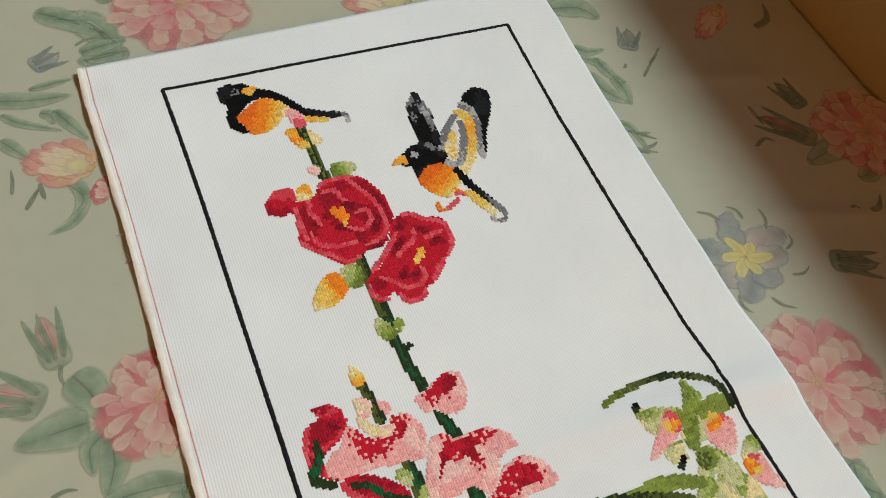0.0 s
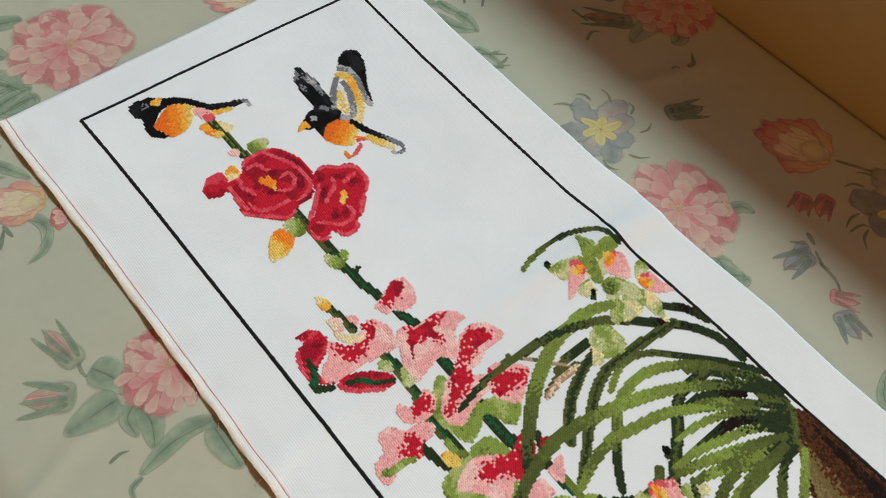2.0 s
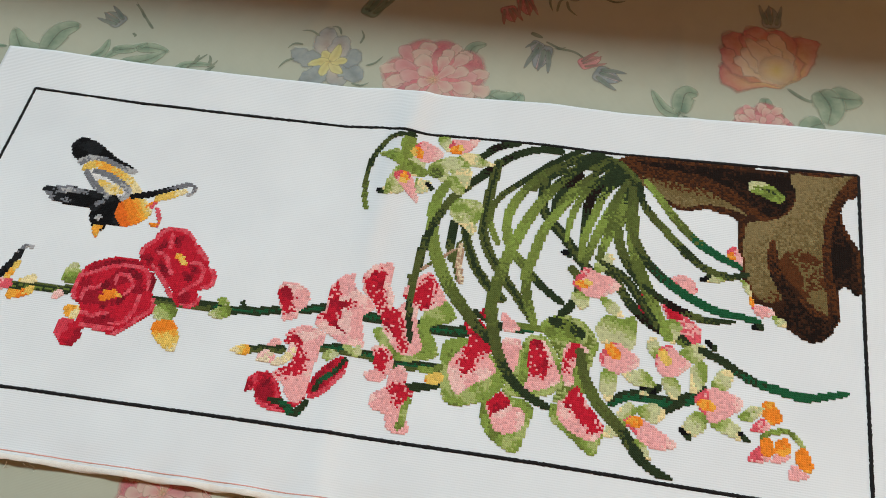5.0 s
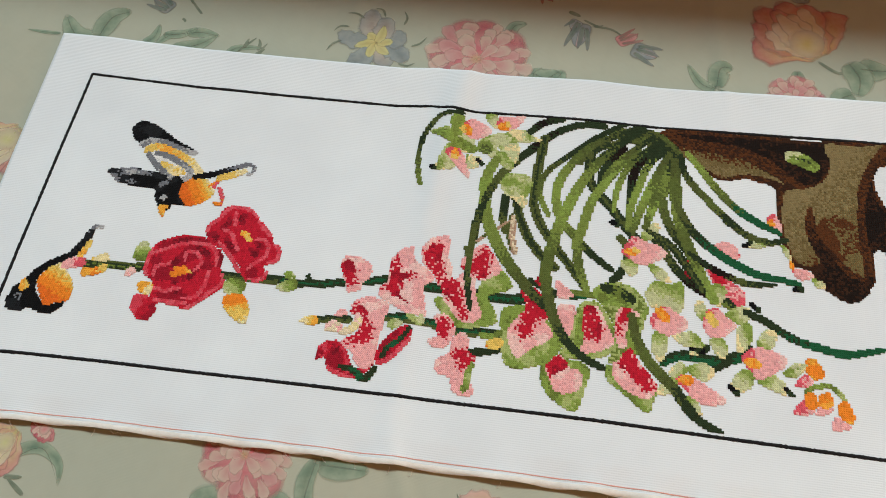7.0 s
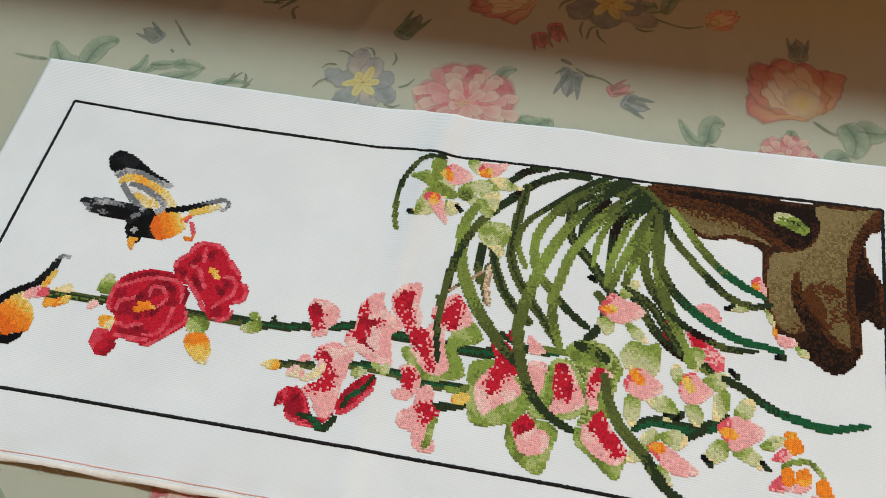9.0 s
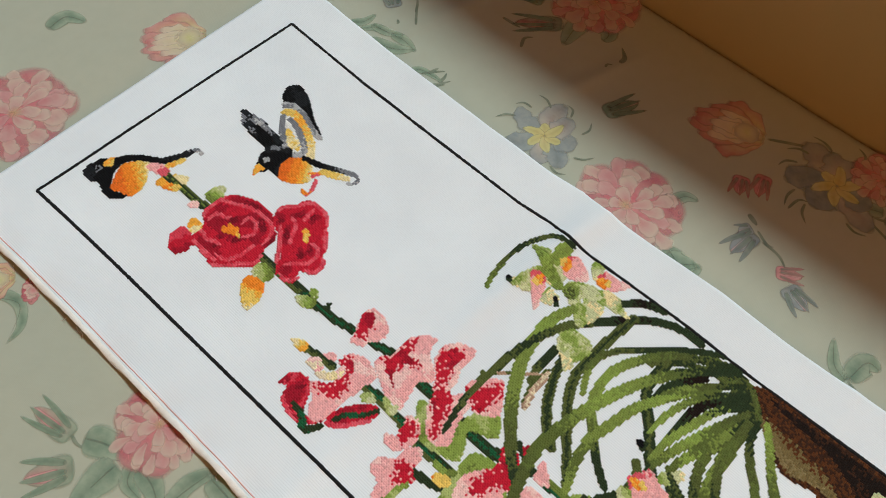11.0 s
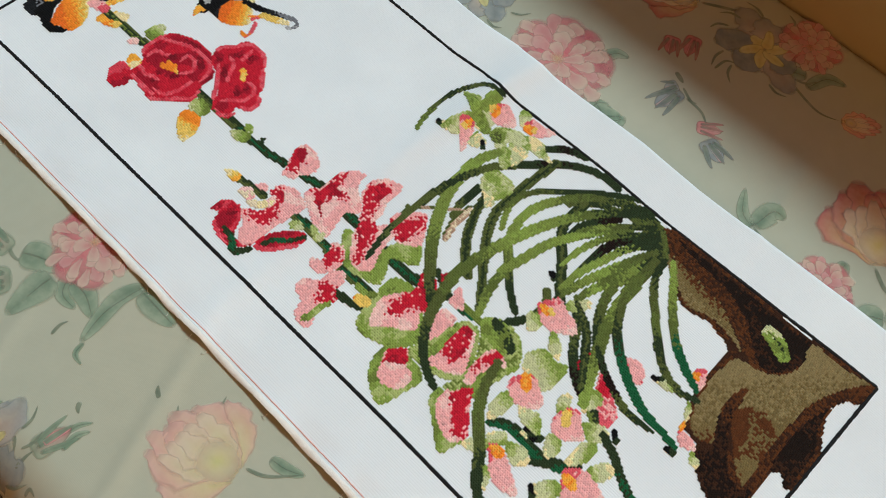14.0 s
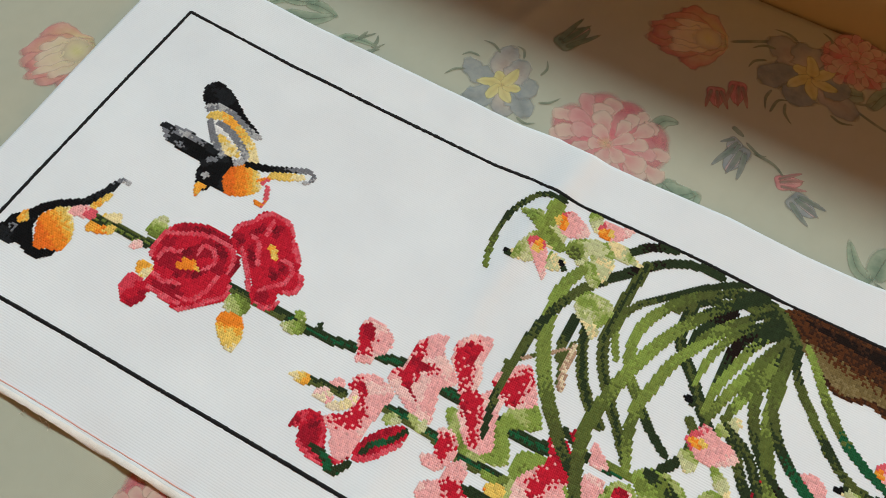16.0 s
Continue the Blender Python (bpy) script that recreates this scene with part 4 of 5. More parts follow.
for k, (pts, axis) in enumerate([
        ([(95.9, 305.6), (103.2, 309.4), (104.9, 313.3), (100.9, 314.4), (94.8, 310.0)], [(94.7, 305.6), (105.4, 315.0)]), ([(81.2, 296.7), (75.0, 300.0), (75.5, 304.4), (82.9, 303.9)], [(83.4, 302.2), (73.8, 298.9)]),
        ([(81.8, 310.0), (79.4, 317.2), (73.1, 320.6), (73.8, 315.0)], [(81.2, 310.6), (73.6, 321.1)]), ([(67.1, 309.4), (73.2, 313.9), (72.0, 320.6), (74.1, 325.6), (66.8, 327.2), (58.9, 326.1), (56.7, 321.1), (58.5, 314.4), (61.4, 310.6)], [(72.5, 320.0), (55.7, 314.4)]),
        ([(38.2, 312.8), (48.4, 315.0), (45.5, 320.0), (36.4, 319.4), (32.0, 317.2)], [(47.8, 316.1), (31.4, 315.6)]), ([(45.4, 322.2), (48.7, 330.0), (44.7, 335.0), (40.8, 329.4)], [(45.8, 334.4), (44.9, 322.8)]),
        ([(38.0, 330.0), (44.7, 334.4), (40.7, 337.2), (36.8, 332.8)], [(44.6, 335.6), (36.3, 331.1)]), ([(45.2, 338.9), (47.3, 344.4), (40.5, 347.2), (36.7, 343.3)], [(47.3, 345.6), (36.7, 341.1)]),
        ([(51.7, 351.1), (57.2, 355.6), (50.4, 358.3), (41.5, 354.4), (42.1, 351.1)], [(50.5, 356.7), (48.3, 350.6)]), ([(47.0, 360.0), (54.3, 364.4), (52.0, 368.9), (45.8, 367.2), (43.1, 362.2)], [(43.7, 361.1), (53.1, 367.8)]),
        ([(59.6, 346.1), (64.6, 352.8), (61.6, 358.3), (55.0, 353.3), (57.4, 347.8)], [(57.4, 347.8), (63.3, 358.3)]), ([(61.0, 331.7), (65.5, 335.0), (58.1, 338.3), (55.3, 335.0)], [(56.4, 337.8), (64.4, 332.8)]),
        ([(23.7, 347.8), (32.0, 352.2), (32.5, 358.3), (25.2, 357.2), (21.4, 351.1)], [(32.5, 357.2), (21.4, 348.9)]), ([(28.0, 360.0), (32.4, 365.6), (27.9, 372.2), (23.4, 372.2), (25.1, 365.6)], [(30.2, 362.2), (24.0, 372.2)]),
        ([(27.4, 321.1), (33.0, 325.6), (29.0, 328.9), (23.4, 325.0)], [(27.3, 328.3), (30.8, 322.2)]), ([(29.5, 328.9), (34.0, 335.6), (30.5, 341.1), (24.9, 337.2)], [(29.0, 329.4), (28.8, 340.6)]),
        ([(16.0, 327.2), (16.0, 332.8), (9.2, 335.6), (6.4, 332.8), (9.3, 328.9)], [(15.5, 328.9), (7.0, 333.9)]), ([(17.3, 316.1), (23.5, 318.9), (24.0, 325.0), (17.8, 322.8), (16.2, 317.8)], [(24.0, 325.0), (16.2, 316.7)]),
        ([(70.5, 338.3), (74.9, 342.2), (72.0, 346.7), (63.6, 343.9), (64.8, 340.0)], [(73.8, 342.2), (63.1, 342.2)]), ([(96.4, 356.1), (100.3, 359.4), (98.5, 365.0), (95.7, 361.7)], [(100.7, 363.3), (95.8, 357.2)]),
        ([(98.9, 372.2), (97.1, 375.6), (91.5, 376.7), (93.3, 374.4)], [(98.9, 372.8), (91.5, 376.7)]), ([(82.4, 386.1), (81.8, 390.6), (78.4, 392.2), (77.9, 388.9)], [(82.4, 386.7), (78.4, 392.2)]),
        ([(33.5, 371.1), (38.4, 376.1), (38.4, 381.7), (34.5, 379.4), (31.8, 375.0)], [(33.5, 371.7), (37.8, 380.6)]),
        ([(147.6, 193.9), (150.8, 201.7), (150.2, 205.6), (155.7, 203.9), (161.1, 206.1), (159.9, 210.6), (152.4, 212.8), (148.4, 217.2), (142.1, 218.3), (137.0, 215.6), (138.9, 208.9), (142.7, 204.4), (145.6, 200.6)], [(156.6, 207.2), (134.9, 211.1)]),
        ([(124.7, 200.6), (131.6, 201.7), (136.9, 203.9), (131.0, 207.8), (127.5, 210.0), (124.6, 205.6)], [(134.4, 206.7), (124.3, 202.2)]), ([(135.9, 215.0), (132.4, 218.3), (128.9, 222.2), (126.8, 216.7), (131.9, 215.0)], [(135.3, 215.0), (127.8, 221.1)]),
        ([(161.9, 221.7), (163.4, 227.2), (156.5, 229.4), (154.3, 226.7)], [(161.9, 222.2), (154.3, 228.3)]), ([(151.3, 233.3), (154.5, 241.1), (150.4, 247.8), (148.0, 252.8), (146.0, 243.3), (146.7, 236.1)], [(151.8, 235.6), (147.4, 252.2)]),
        ([(144.3, 220.0), (148.7, 225.6), (144.0, 231.1), (137.9, 227.2), (139.1, 222.2)], [(148.1, 225.0), (137.4, 223.9)]), ([(144.0, 230.6), (146.7, 236.1), (143.8, 241.1), (134.7, 241.1), (129.1, 238.3), (134.9, 234.4)], [(146.7, 236.1), (129.1, 237.2)]),
        ([(141.3, 226.1), (139.5, 231.1), (134.4, 230.6), (136.2, 226.1)], [(141.3, 226.1), (135.0, 231.1)]), ([(122.4, 234.4), (126.3, 238.9), (125.0, 246.1), (118.1, 248.9), (112.5, 246.1), (111.0, 240.6), (116.1, 235.6)], [(125.1, 238.9), (110.9, 243.9)])]):
    small_leaf(k, pts, axis)
fill("bell_leaf/c0", [(147.2, 194.4), (149.2, 201.7), (145.7, 211.1), (140.9, 219.4), (137, 218.3), (138.9, 210.6), (143.6, 202.2)], "leaf moss leaf fern", dither=1.4)
fill("bell_leaf/c1", [(161.1, 210), (153.6, 211.7), (147.4, 210.6), (148, 205.6), (154.7, 205)], "leaf fern leaf", dither=1.4)
fill("bell_leaf/c2", [(144.6, 208.9), (137.8, 208.9), (131, 207.8), (125.2, 205), (123.1, 201.1), (130.4, 201.1), (138.7, 203.9)], "fern leaf lime sage", dither=1.4)
fill("bell_leaf/c3", [(144.9, 221.7), (144.2, 226.7), (139, 228.3), (136.8, 225), (139.8, 219.4)], "olive fern", dither=1.4)
fill("bell_leaf/c4", [(147, 225), (150.9, 230.6), (147.8, 237.2), (142.3, 232.8)], "leaf lime sage", dither=1.4)
fill("bell_leaf/c5", [(151.9, 234.4), (154, 241.1), (148.1, 250), (146.6, 242.8)], "leaf lime sage straw", dither=1.4)
fill("bell_leaf/c6", [(138.4, 230), (138.8, 236.1), (131.4, 240), (127.5, 237.8), (132.1, 232.2)], "leaf lime sage", dither=1.4)
fill("bell_leaf/c7", [(143.4, 233.3), (144.3, 241.1), (134.7, 242.2), (135.4, 237.2)], "sage straw sage", dither=1.4)
fill("bell_leaf/c8", [(135.3, 216.1), (134, 223.3), (129, 221.7), (129.1, 217.2)], "sage straw", dither=1.4)
fill("bell_leaf/c9", [(116.7, 235.6), (124.1, 237.2), (126.1, 245.6), (122.1, 250.6), (113.1, 248.9), (110.9, 244.4)], "leaf lime sage lime", dither=1.4)
fill("bell_leaf/c10", [(112.1, 241.1), (111.9, 248.3), (105.7, 247.2)], "sage straw", dither=1.4)
for k, (a, b, c) in enumerate([
        ([(86.8, 297.2), (94.1, 300.6), (96.4, 302.8), (93.6, 308.3), (92.4, 313.9), (88.4, 318.9), (83.4, 313.3), (80.6, 306.7), (82.9, 301.1)], [(87.4, 297.8), (89.6, 302.2), (88.5, 305.6), (85.1, 303.9), (85.7, 299.4)], [(90.7, 297.8), (86.7, 317.8)]),
        ([(50.1, 312.2), (58.0, 314.4), (60.2, 318.3), (57.8, 323.3), (52.6, 329.4), (47.1, 325.0), (45.5, 318.9)], [(57.4, 313.9), (59.6, 316.7), (55.0, 321.1), (51.7, 320.0), (53.4, 316.1)], [(58.0, 313.3), (48.1, 328.9)]),
        ([(51.4, 336.1), (59.2, 337.2), (62.0, 341.7), (57.9, 346.7), (53.9, 351.1), (48.4, 345.6), (46.8, 340.6)], [(57.6, 336.7), (59.8, 339.4), (54.1, 343.3), (52.4, 340.0)], [(59.3, 336.1), (49.5, 350.6)]),
        ([(38.8, 352.8), (44.3, 358.3), (43.6, 367.2), (39.6, 373.3), (33.5, 368.3), (28.6, 360.6), (32.0, 357.2), (35.9, 354.4)], [(37.1, 353.3), (39.2, 358.3), (36.4, 362.2), (33.6, 358.3)], [(38.7, 354.4), (37.4, 373.3)]),
        ([(24.0, 324.4), (26.8, 327.2), (25.5, 333.3), (21.0, 340.6), (17.0, 346.7), (13.7, 338.9), (15.4, 332.8), (20.0, 328.3)], [(24.0, 325.0), (27.3, 328.3), (25.0, 332.2), (21.6, 330.0)], [(25.6, 326.1), (15.8, 346.1)]),
        ([(151.4, 210.0), (157.6, 212.8), (158.6, 216.7), (153.2, 225.6), (148.7, 224.4), (146.0, 218.3), (147.3, 213.9)], [(152.0, 209.4), (155.3, 212.2), (152.4, 216.1), (148.4, 215.6), (149.1, 211.1)], [(153.1, 210.0), (152.1, 225.6)]),
        ([(154.3, 228.9), (162.2, 229.4), (161.5, 234.4), (163.6, 242.2), (158.5, 241.1), (153.0, 235.6)], [(155.4, 228.9), (159.3, 233.3), (155.8, 236.1), (152.5, 232.8)], [(156.0, 228.9), (162.4, 241.7)]),
        ([(135.2, 203.9), (139.5, 208.3), (135.4, 213.3), (126.8, 216.7), (121.0, 218.3), (124.6, 213.9), (129.2, 209.4)], [(135.5, 206.7), (138.9, 208.9), (134.8, 211.7), (131.5, 209.4), (132.7, 207.2)], [(138.4, 206.7), (121.6, 218.3)]),
        ([(111.9, 365.6), (116.3, 368.9), (111.7, 372.2), (105.6, 373.3), (106.8, 368.3)], [(110.7, 366.1), (112.9, 368.3), (109.6, 370.0), (107.4, 367.8)], [(112.4, 366.1), (106.7, 372.8)]),
        ([(85.9, 377.2), (87.0, 382.8), (84.1, 387.2), (81.4, 381.1)], [(91.0, 375.6), (89.3, 377.8), (85.4, 377.2)], [(87.6, 376.1), (83.0, 386.7)])]):
    bell("bell_flower/%d" % k, a, b, c)
for k, (a, b) in enumerate([
        ([(39.5, 380.6), (42.3, 384.4), (37.7, 388.3), (34.4, 388.9), (32.2, 385.0), (34.5, 381.7)], [(28.4, 376.1), (33.9, 380.6), (31.7, 383.9), (28.3, 381.7)]), ([(23.9, 380.0), (26.1, 383.9), (19.9, 385.6), (18.3, 381.1)], [(15.0, 375.0), (22.2, 379.4), (18.3, 383.9), (15.5, 381.1)]),
        ([(24.4, 386.1), (26.6, 390.6), (21.0, 391.7), (19.3, 387.2)], [(16.0, 384.4), (20.5, 386.7), (19.8, 391.7), (16.5, 388.3)]), ([(22.1, 394.4), (23.7, 397.8), (18.1, 400.6), (14.2, 399.4), (15.9, 395.0)], [(10.4, 390.6), (16.5, 393.3), (13.7, 397.2), (12.5, 399.4), (9.8, 393.3)])]):
    fill("orange_bud/%d" % k, b, "coral pink pink")
    fill("orange_bud/%d" % k, a, "orange orange amber")
stroke("bud_stem", [(33.5, 371.7), (36.2, 376.7), (38.4, 381.1)], 2.0, "leaf sage")
stroke("bud_stem", [(28.3, 383.3), (29.9, 390.0), (28.2, 393.9), (24.8, 396.7)], 2.2, "leaf moss lime")
stroke("bud_stem", [(26.1, 380.6), (28.9, 384.4)], 2.0, "moss leaf")
for tip in ([(125.0, 197.8), (124.0, 200.0)], [(132.9, 221.1), (130.6, 223.3)], [(23.7, 348.3), (21.4, 351.1)], [(25.6, 372.2), (23.9, 374.4)], [(97.0, 355.6), (98.6, 357.8)], [(76.4, 378.3), (76.4, 381.1)], [(39.0, 335.6), (41.8, 338.3)], [(102.5, 291.7), (101.4, 294.4)], [(40.2, 331.1), (39.6, 333.9)], [(66.1, 357.8), (63.3, 361.1)]):
    stroke("leaf_tip", tip, 2.6, "black dark")

# grass in front
fill("grass_blade/foot", [(158.8, 285), (161.9, 300.6), (160.9, 312.2), (152.6, 321.7), (145.2, 325.6), (135.1, 321.7), (137.6, 315), (147.2, 313.9), (151.8, 305.6), (152.7, 294.4)], "dark olive reed olive dark", dither=1.4)
fill("grass_blade/foot2", [(145.9, 319.4), (134.6, 321.7), (122.3, 318.3), (115.1, 313.3), (116.8, 307.8), (131.5, 311.7)], "reed olive fern", dither=1.4)
stroke(G, [(161.6, 209.4), (159, 198.9), (149.8, 192.8), (137.6, 190), (123.4, 191.1), (113.4, 193.9)], 2.8, "dark olive dark olive moss", (1, 0.7))
stroke(G, [(164.6, 296.1), (153.7, 281.7), (143, 270.6), (133.7, 261.1), (125.3, 255.6), (117.5, 254.4), (109.5, 256.7), (103.2, 260)], 3.2, "dark dark olive reed fern", (1, 0.6))
stroke(G, [(134.4, 231.1), (123.2, 227.2), (108.4, 227.8), (94.2, 231.7), (78.7, 240), (67.9, 248.3), (57.5, 257.8), (50.7, 265.6)], 6, "fern leaf fern fern reed olive dark", (0.7, 0.5))
stroke(G, [(163, 304.4), (153.8, 287.8), (144.6, 276.1), (135.2, 269.4), (123.4, 263.9), (112.2, 263.3), (102, 266.1), (95.1, 271.1), (87.7, 278.3), (81, 285.6), (75.9, 292.8)], 4.6, "dark olive reed fern leaf fern fern reed dark dark", (0.8, 0.5))
stroke(G, [(148.3, 302.8), (136.9, 293.9), (125.5, 286.7), (112.5, 280.6), (100.1, 277.8), (89.4, 275.6), (78.1, 276.7), (69.1, 279.4), (62.9, 282.2)], 4.8, "reed leaf fern fern reed fern", (0.7, 0.5))
stroke(G, [(160.2, 302.8), (145.9, 288.9), (133.9, 280.6), (119.9, 273.3), (105.9, 268.3), (94.1, 265), (81.2, 262.8), (69.3, 261.7), (58.6, 263.9), (48.4, 267.2), (38.2, 272.8), (30.2, 281.1), (25.1, 291.7)], 5.8, "dark reed fern leaf fern reed reed olive olive dark dark", (0.6, 0.4))
stroke(G, [(157.5, 310), (147.7, 300), (136.9, 291.1), (127.8, 285.6)], 3.4, "dark olive fern reed", (0.8, 0.4))
stroke(G, [(154, 313.3), (143.8, 302.2), (132.4, 296.1), (121.1, 292.8), (109.2, 291.7)], 3.4, "dark reed fern leaf", (0.8, 0.5))
stroke(G, [(150, 315.6), (138.8, 307.8), (124.6, 303.3), (112.2, 300), (99.7, 299.4)], 4, "dark fern leaf fern", (0.8, 0.5))
stroke(G, [(147.1, 318.3), (135.4, 313.3), (121.9, 308.3), (108.2, 303.9), (98.6, 301.7)], 4.4, "olive reed leaf fern reed", (0.8, 0.6))
stroke(G, [(144.2, 320.6), (133, 317.2), (120.1, 313.3), (108.9, 309.4), (101, 307.8)], 4.4, "dark fern reed leaf reed", (0.8, 0.6))
stroke(G, [(143, 321.1), (129.5, 321.7), (114.3, 322.8), (99.6, 326.1), (87.1, 331.1), (75.8, 335.6), (65.6, 341.1)], 6, "olive reed fern reed reed fern leaf", (0.8, 0.7))
stroke(G, [(131.2, 321.1), (121.1, 321.7), (109.1, 326.1), (98.8, 333.3), (91.4, 342.8), (85.6, 352.2), (81.5, 362.2), (80.3, 371.7), (79.1, 380.6)], 4.4, "reed olive dark emerald emerald emerald emerald", (0.7, 0.4))
stroke(G, [(89.9, 328.9), (83.6, 338.3), (79, 347.8), (76.6, 357.2), (77.6, 369.4)], 3.6, "dark soot olive dark", (0.7, 0.4))
stroke(G, [(146.3, 323.9), (136.1, 326.1), (126.4, 332.8), (117.2, 341.1), (109.2, 348.3), (102.3, 357.2), (99.8, 367.2), (102, 375)], 3.8, "dark olive reed dark olive dark", (0.8, 0.6))
stroke(G, [(148.5, 327.2), (139.2, 334.4), (127.8, 342.2), (117.5, 351.7), (111.7, 359.4), (107.6, 367.2), (105.3, 372.2)], 4, "leaf fern reed emerald emerald emerald", (0.7, 0.5))
stroke(G, [(99.9, 309.4), (92.8, 320.6), (81.9, 328.3), (70.5, 335.6)], 4.1, "dark olive dark", (.6, .8), True)
stroke(G, [(61.7, 355.6), (57.0, 365.6), (50.7, 376.1), (47.8, 386.7), (46.0, 398.3), (48.1, 408.3), (50.8, 416.7)], 3.9, "dark emerald emerald", (.9, .3))
stroke(G, [(53.5, 303.3), (43.4, 305.6), (32.6, 311.1), (25.8, 317.2), (18.9, 323.9), (11.0, 330.0), (5.3, 336.1), (2.4, 343.9)], 5.2, "olive reed olive dark dark", (.8, .25))
stroke(G, [(126.9, 235.6), (114.1, 229.4), (96.6, 225.6), (79, 224.4), (62.6, 225), (47.2, 228.3)], 3.8, "olive dark olive olive dark", (.9, .5))

# ---- every stitch of the chart as two crossed floss bars, one mesh a motif ----
bars = []
for sx in (1, -1):
    for k, (s, up) in enumerate(((-0.52, 0.02), (0.0, 0.62 if sx > 0 else 0.85), (0.52, 0.02))):
        for off, h in ((-0.38, 0.0), (0.0, 1.0), (0.38, 0.0)):
            bars.append((s - off * 0.71, (s + off * 0.71) * sx, (0.00012 + 0.00045 * up) + 0.00024 * h))
bars = np.array(bars)
quads = []
for b in (0, 9):
    for r in range(2):
        for c in range(2):
            a = b + r * 3 + c
            quads.append((a, a + 1, a + 4, a + 3))
quads = np.array(quads)
jig = np.random.RandomState(3)


def patches(cells):
    """The connected patches of a motif, crumbs added to the largest."""
    left, found = set(cells), []
    for cell in cells:
        if cell not in left:
            continue
        left.discard(cell)
        patch, edge = [], [cell]
        while edge:
            r, c = edge.pop()
            patch.append((r, c))
            for q in itertools.product((r - 1, r, r + 1), (c - 1, c, c + 1)):
                if q in left:
                    left.discard(q)
                    edge.append(q)
        found.append(patch)
    found.sort(key=len, reverse=True)
    big = [q for q in found if len(q) >= 3] or found[:1]
    for q in found[len(big):]:
        big[0].extend(q)
    return big


def stitch(motif, cells):
    verts, faces, tint = [], [], []
    for r, c in cells:
        u, v = c - OFF + 0.5, r - OFF + 0.5
        o = Vector(on_cloth(u, v))
        ex = (Vector(on_cloth(u + 0.5, v)) - Vector(on_cloth(u - 0.5, v)))
        ey = (Vector(on_cloth(u, v + 0.5)) - Vector(on_cloth(u, v - 0.5)))
        wob = 1 + 0.08 * jig.randn()
        start = len(verts)
        for bx, by, bz in bars:
            verts.append((o.x + ex.x * bx + ey.x * by, o.y + ex.y * bx + ey.y * by, o.z + ex.z * bx + ey.z * by + bz * wob))
        faces.extend((quads + start).tolist())
        tint.append(np.clip(colour[r, c] * (1 + 0.09 * jig.randn()), 0.002, 1))
    ob = raw(motif.split("/")[0], verts, faces, FLOSS, panel, smooth=False)
    data = ob.data.attributes.new("thread", "FLOAT_COLOR", "FACE")
    full = np.ones((len(tint), 8, 4), np.float32)
    full[:, :, :3] = np.array(tint)[:, None, :]
    data.data.foreach_set("color", full.ravel())


for index, motif in enumerate(OWNERS):
    cells = [(int(r), int(c)) for r, c in zip(*np.nonzero(owner == index)) if 0.2 < c - OFF + 0.5 < COLS - 0.2 and 0.2 < r - OFF + 0.5 < ROWS_N]
    if index and cells:
        for patch in patches(cells):
            stitch(motif, patch)

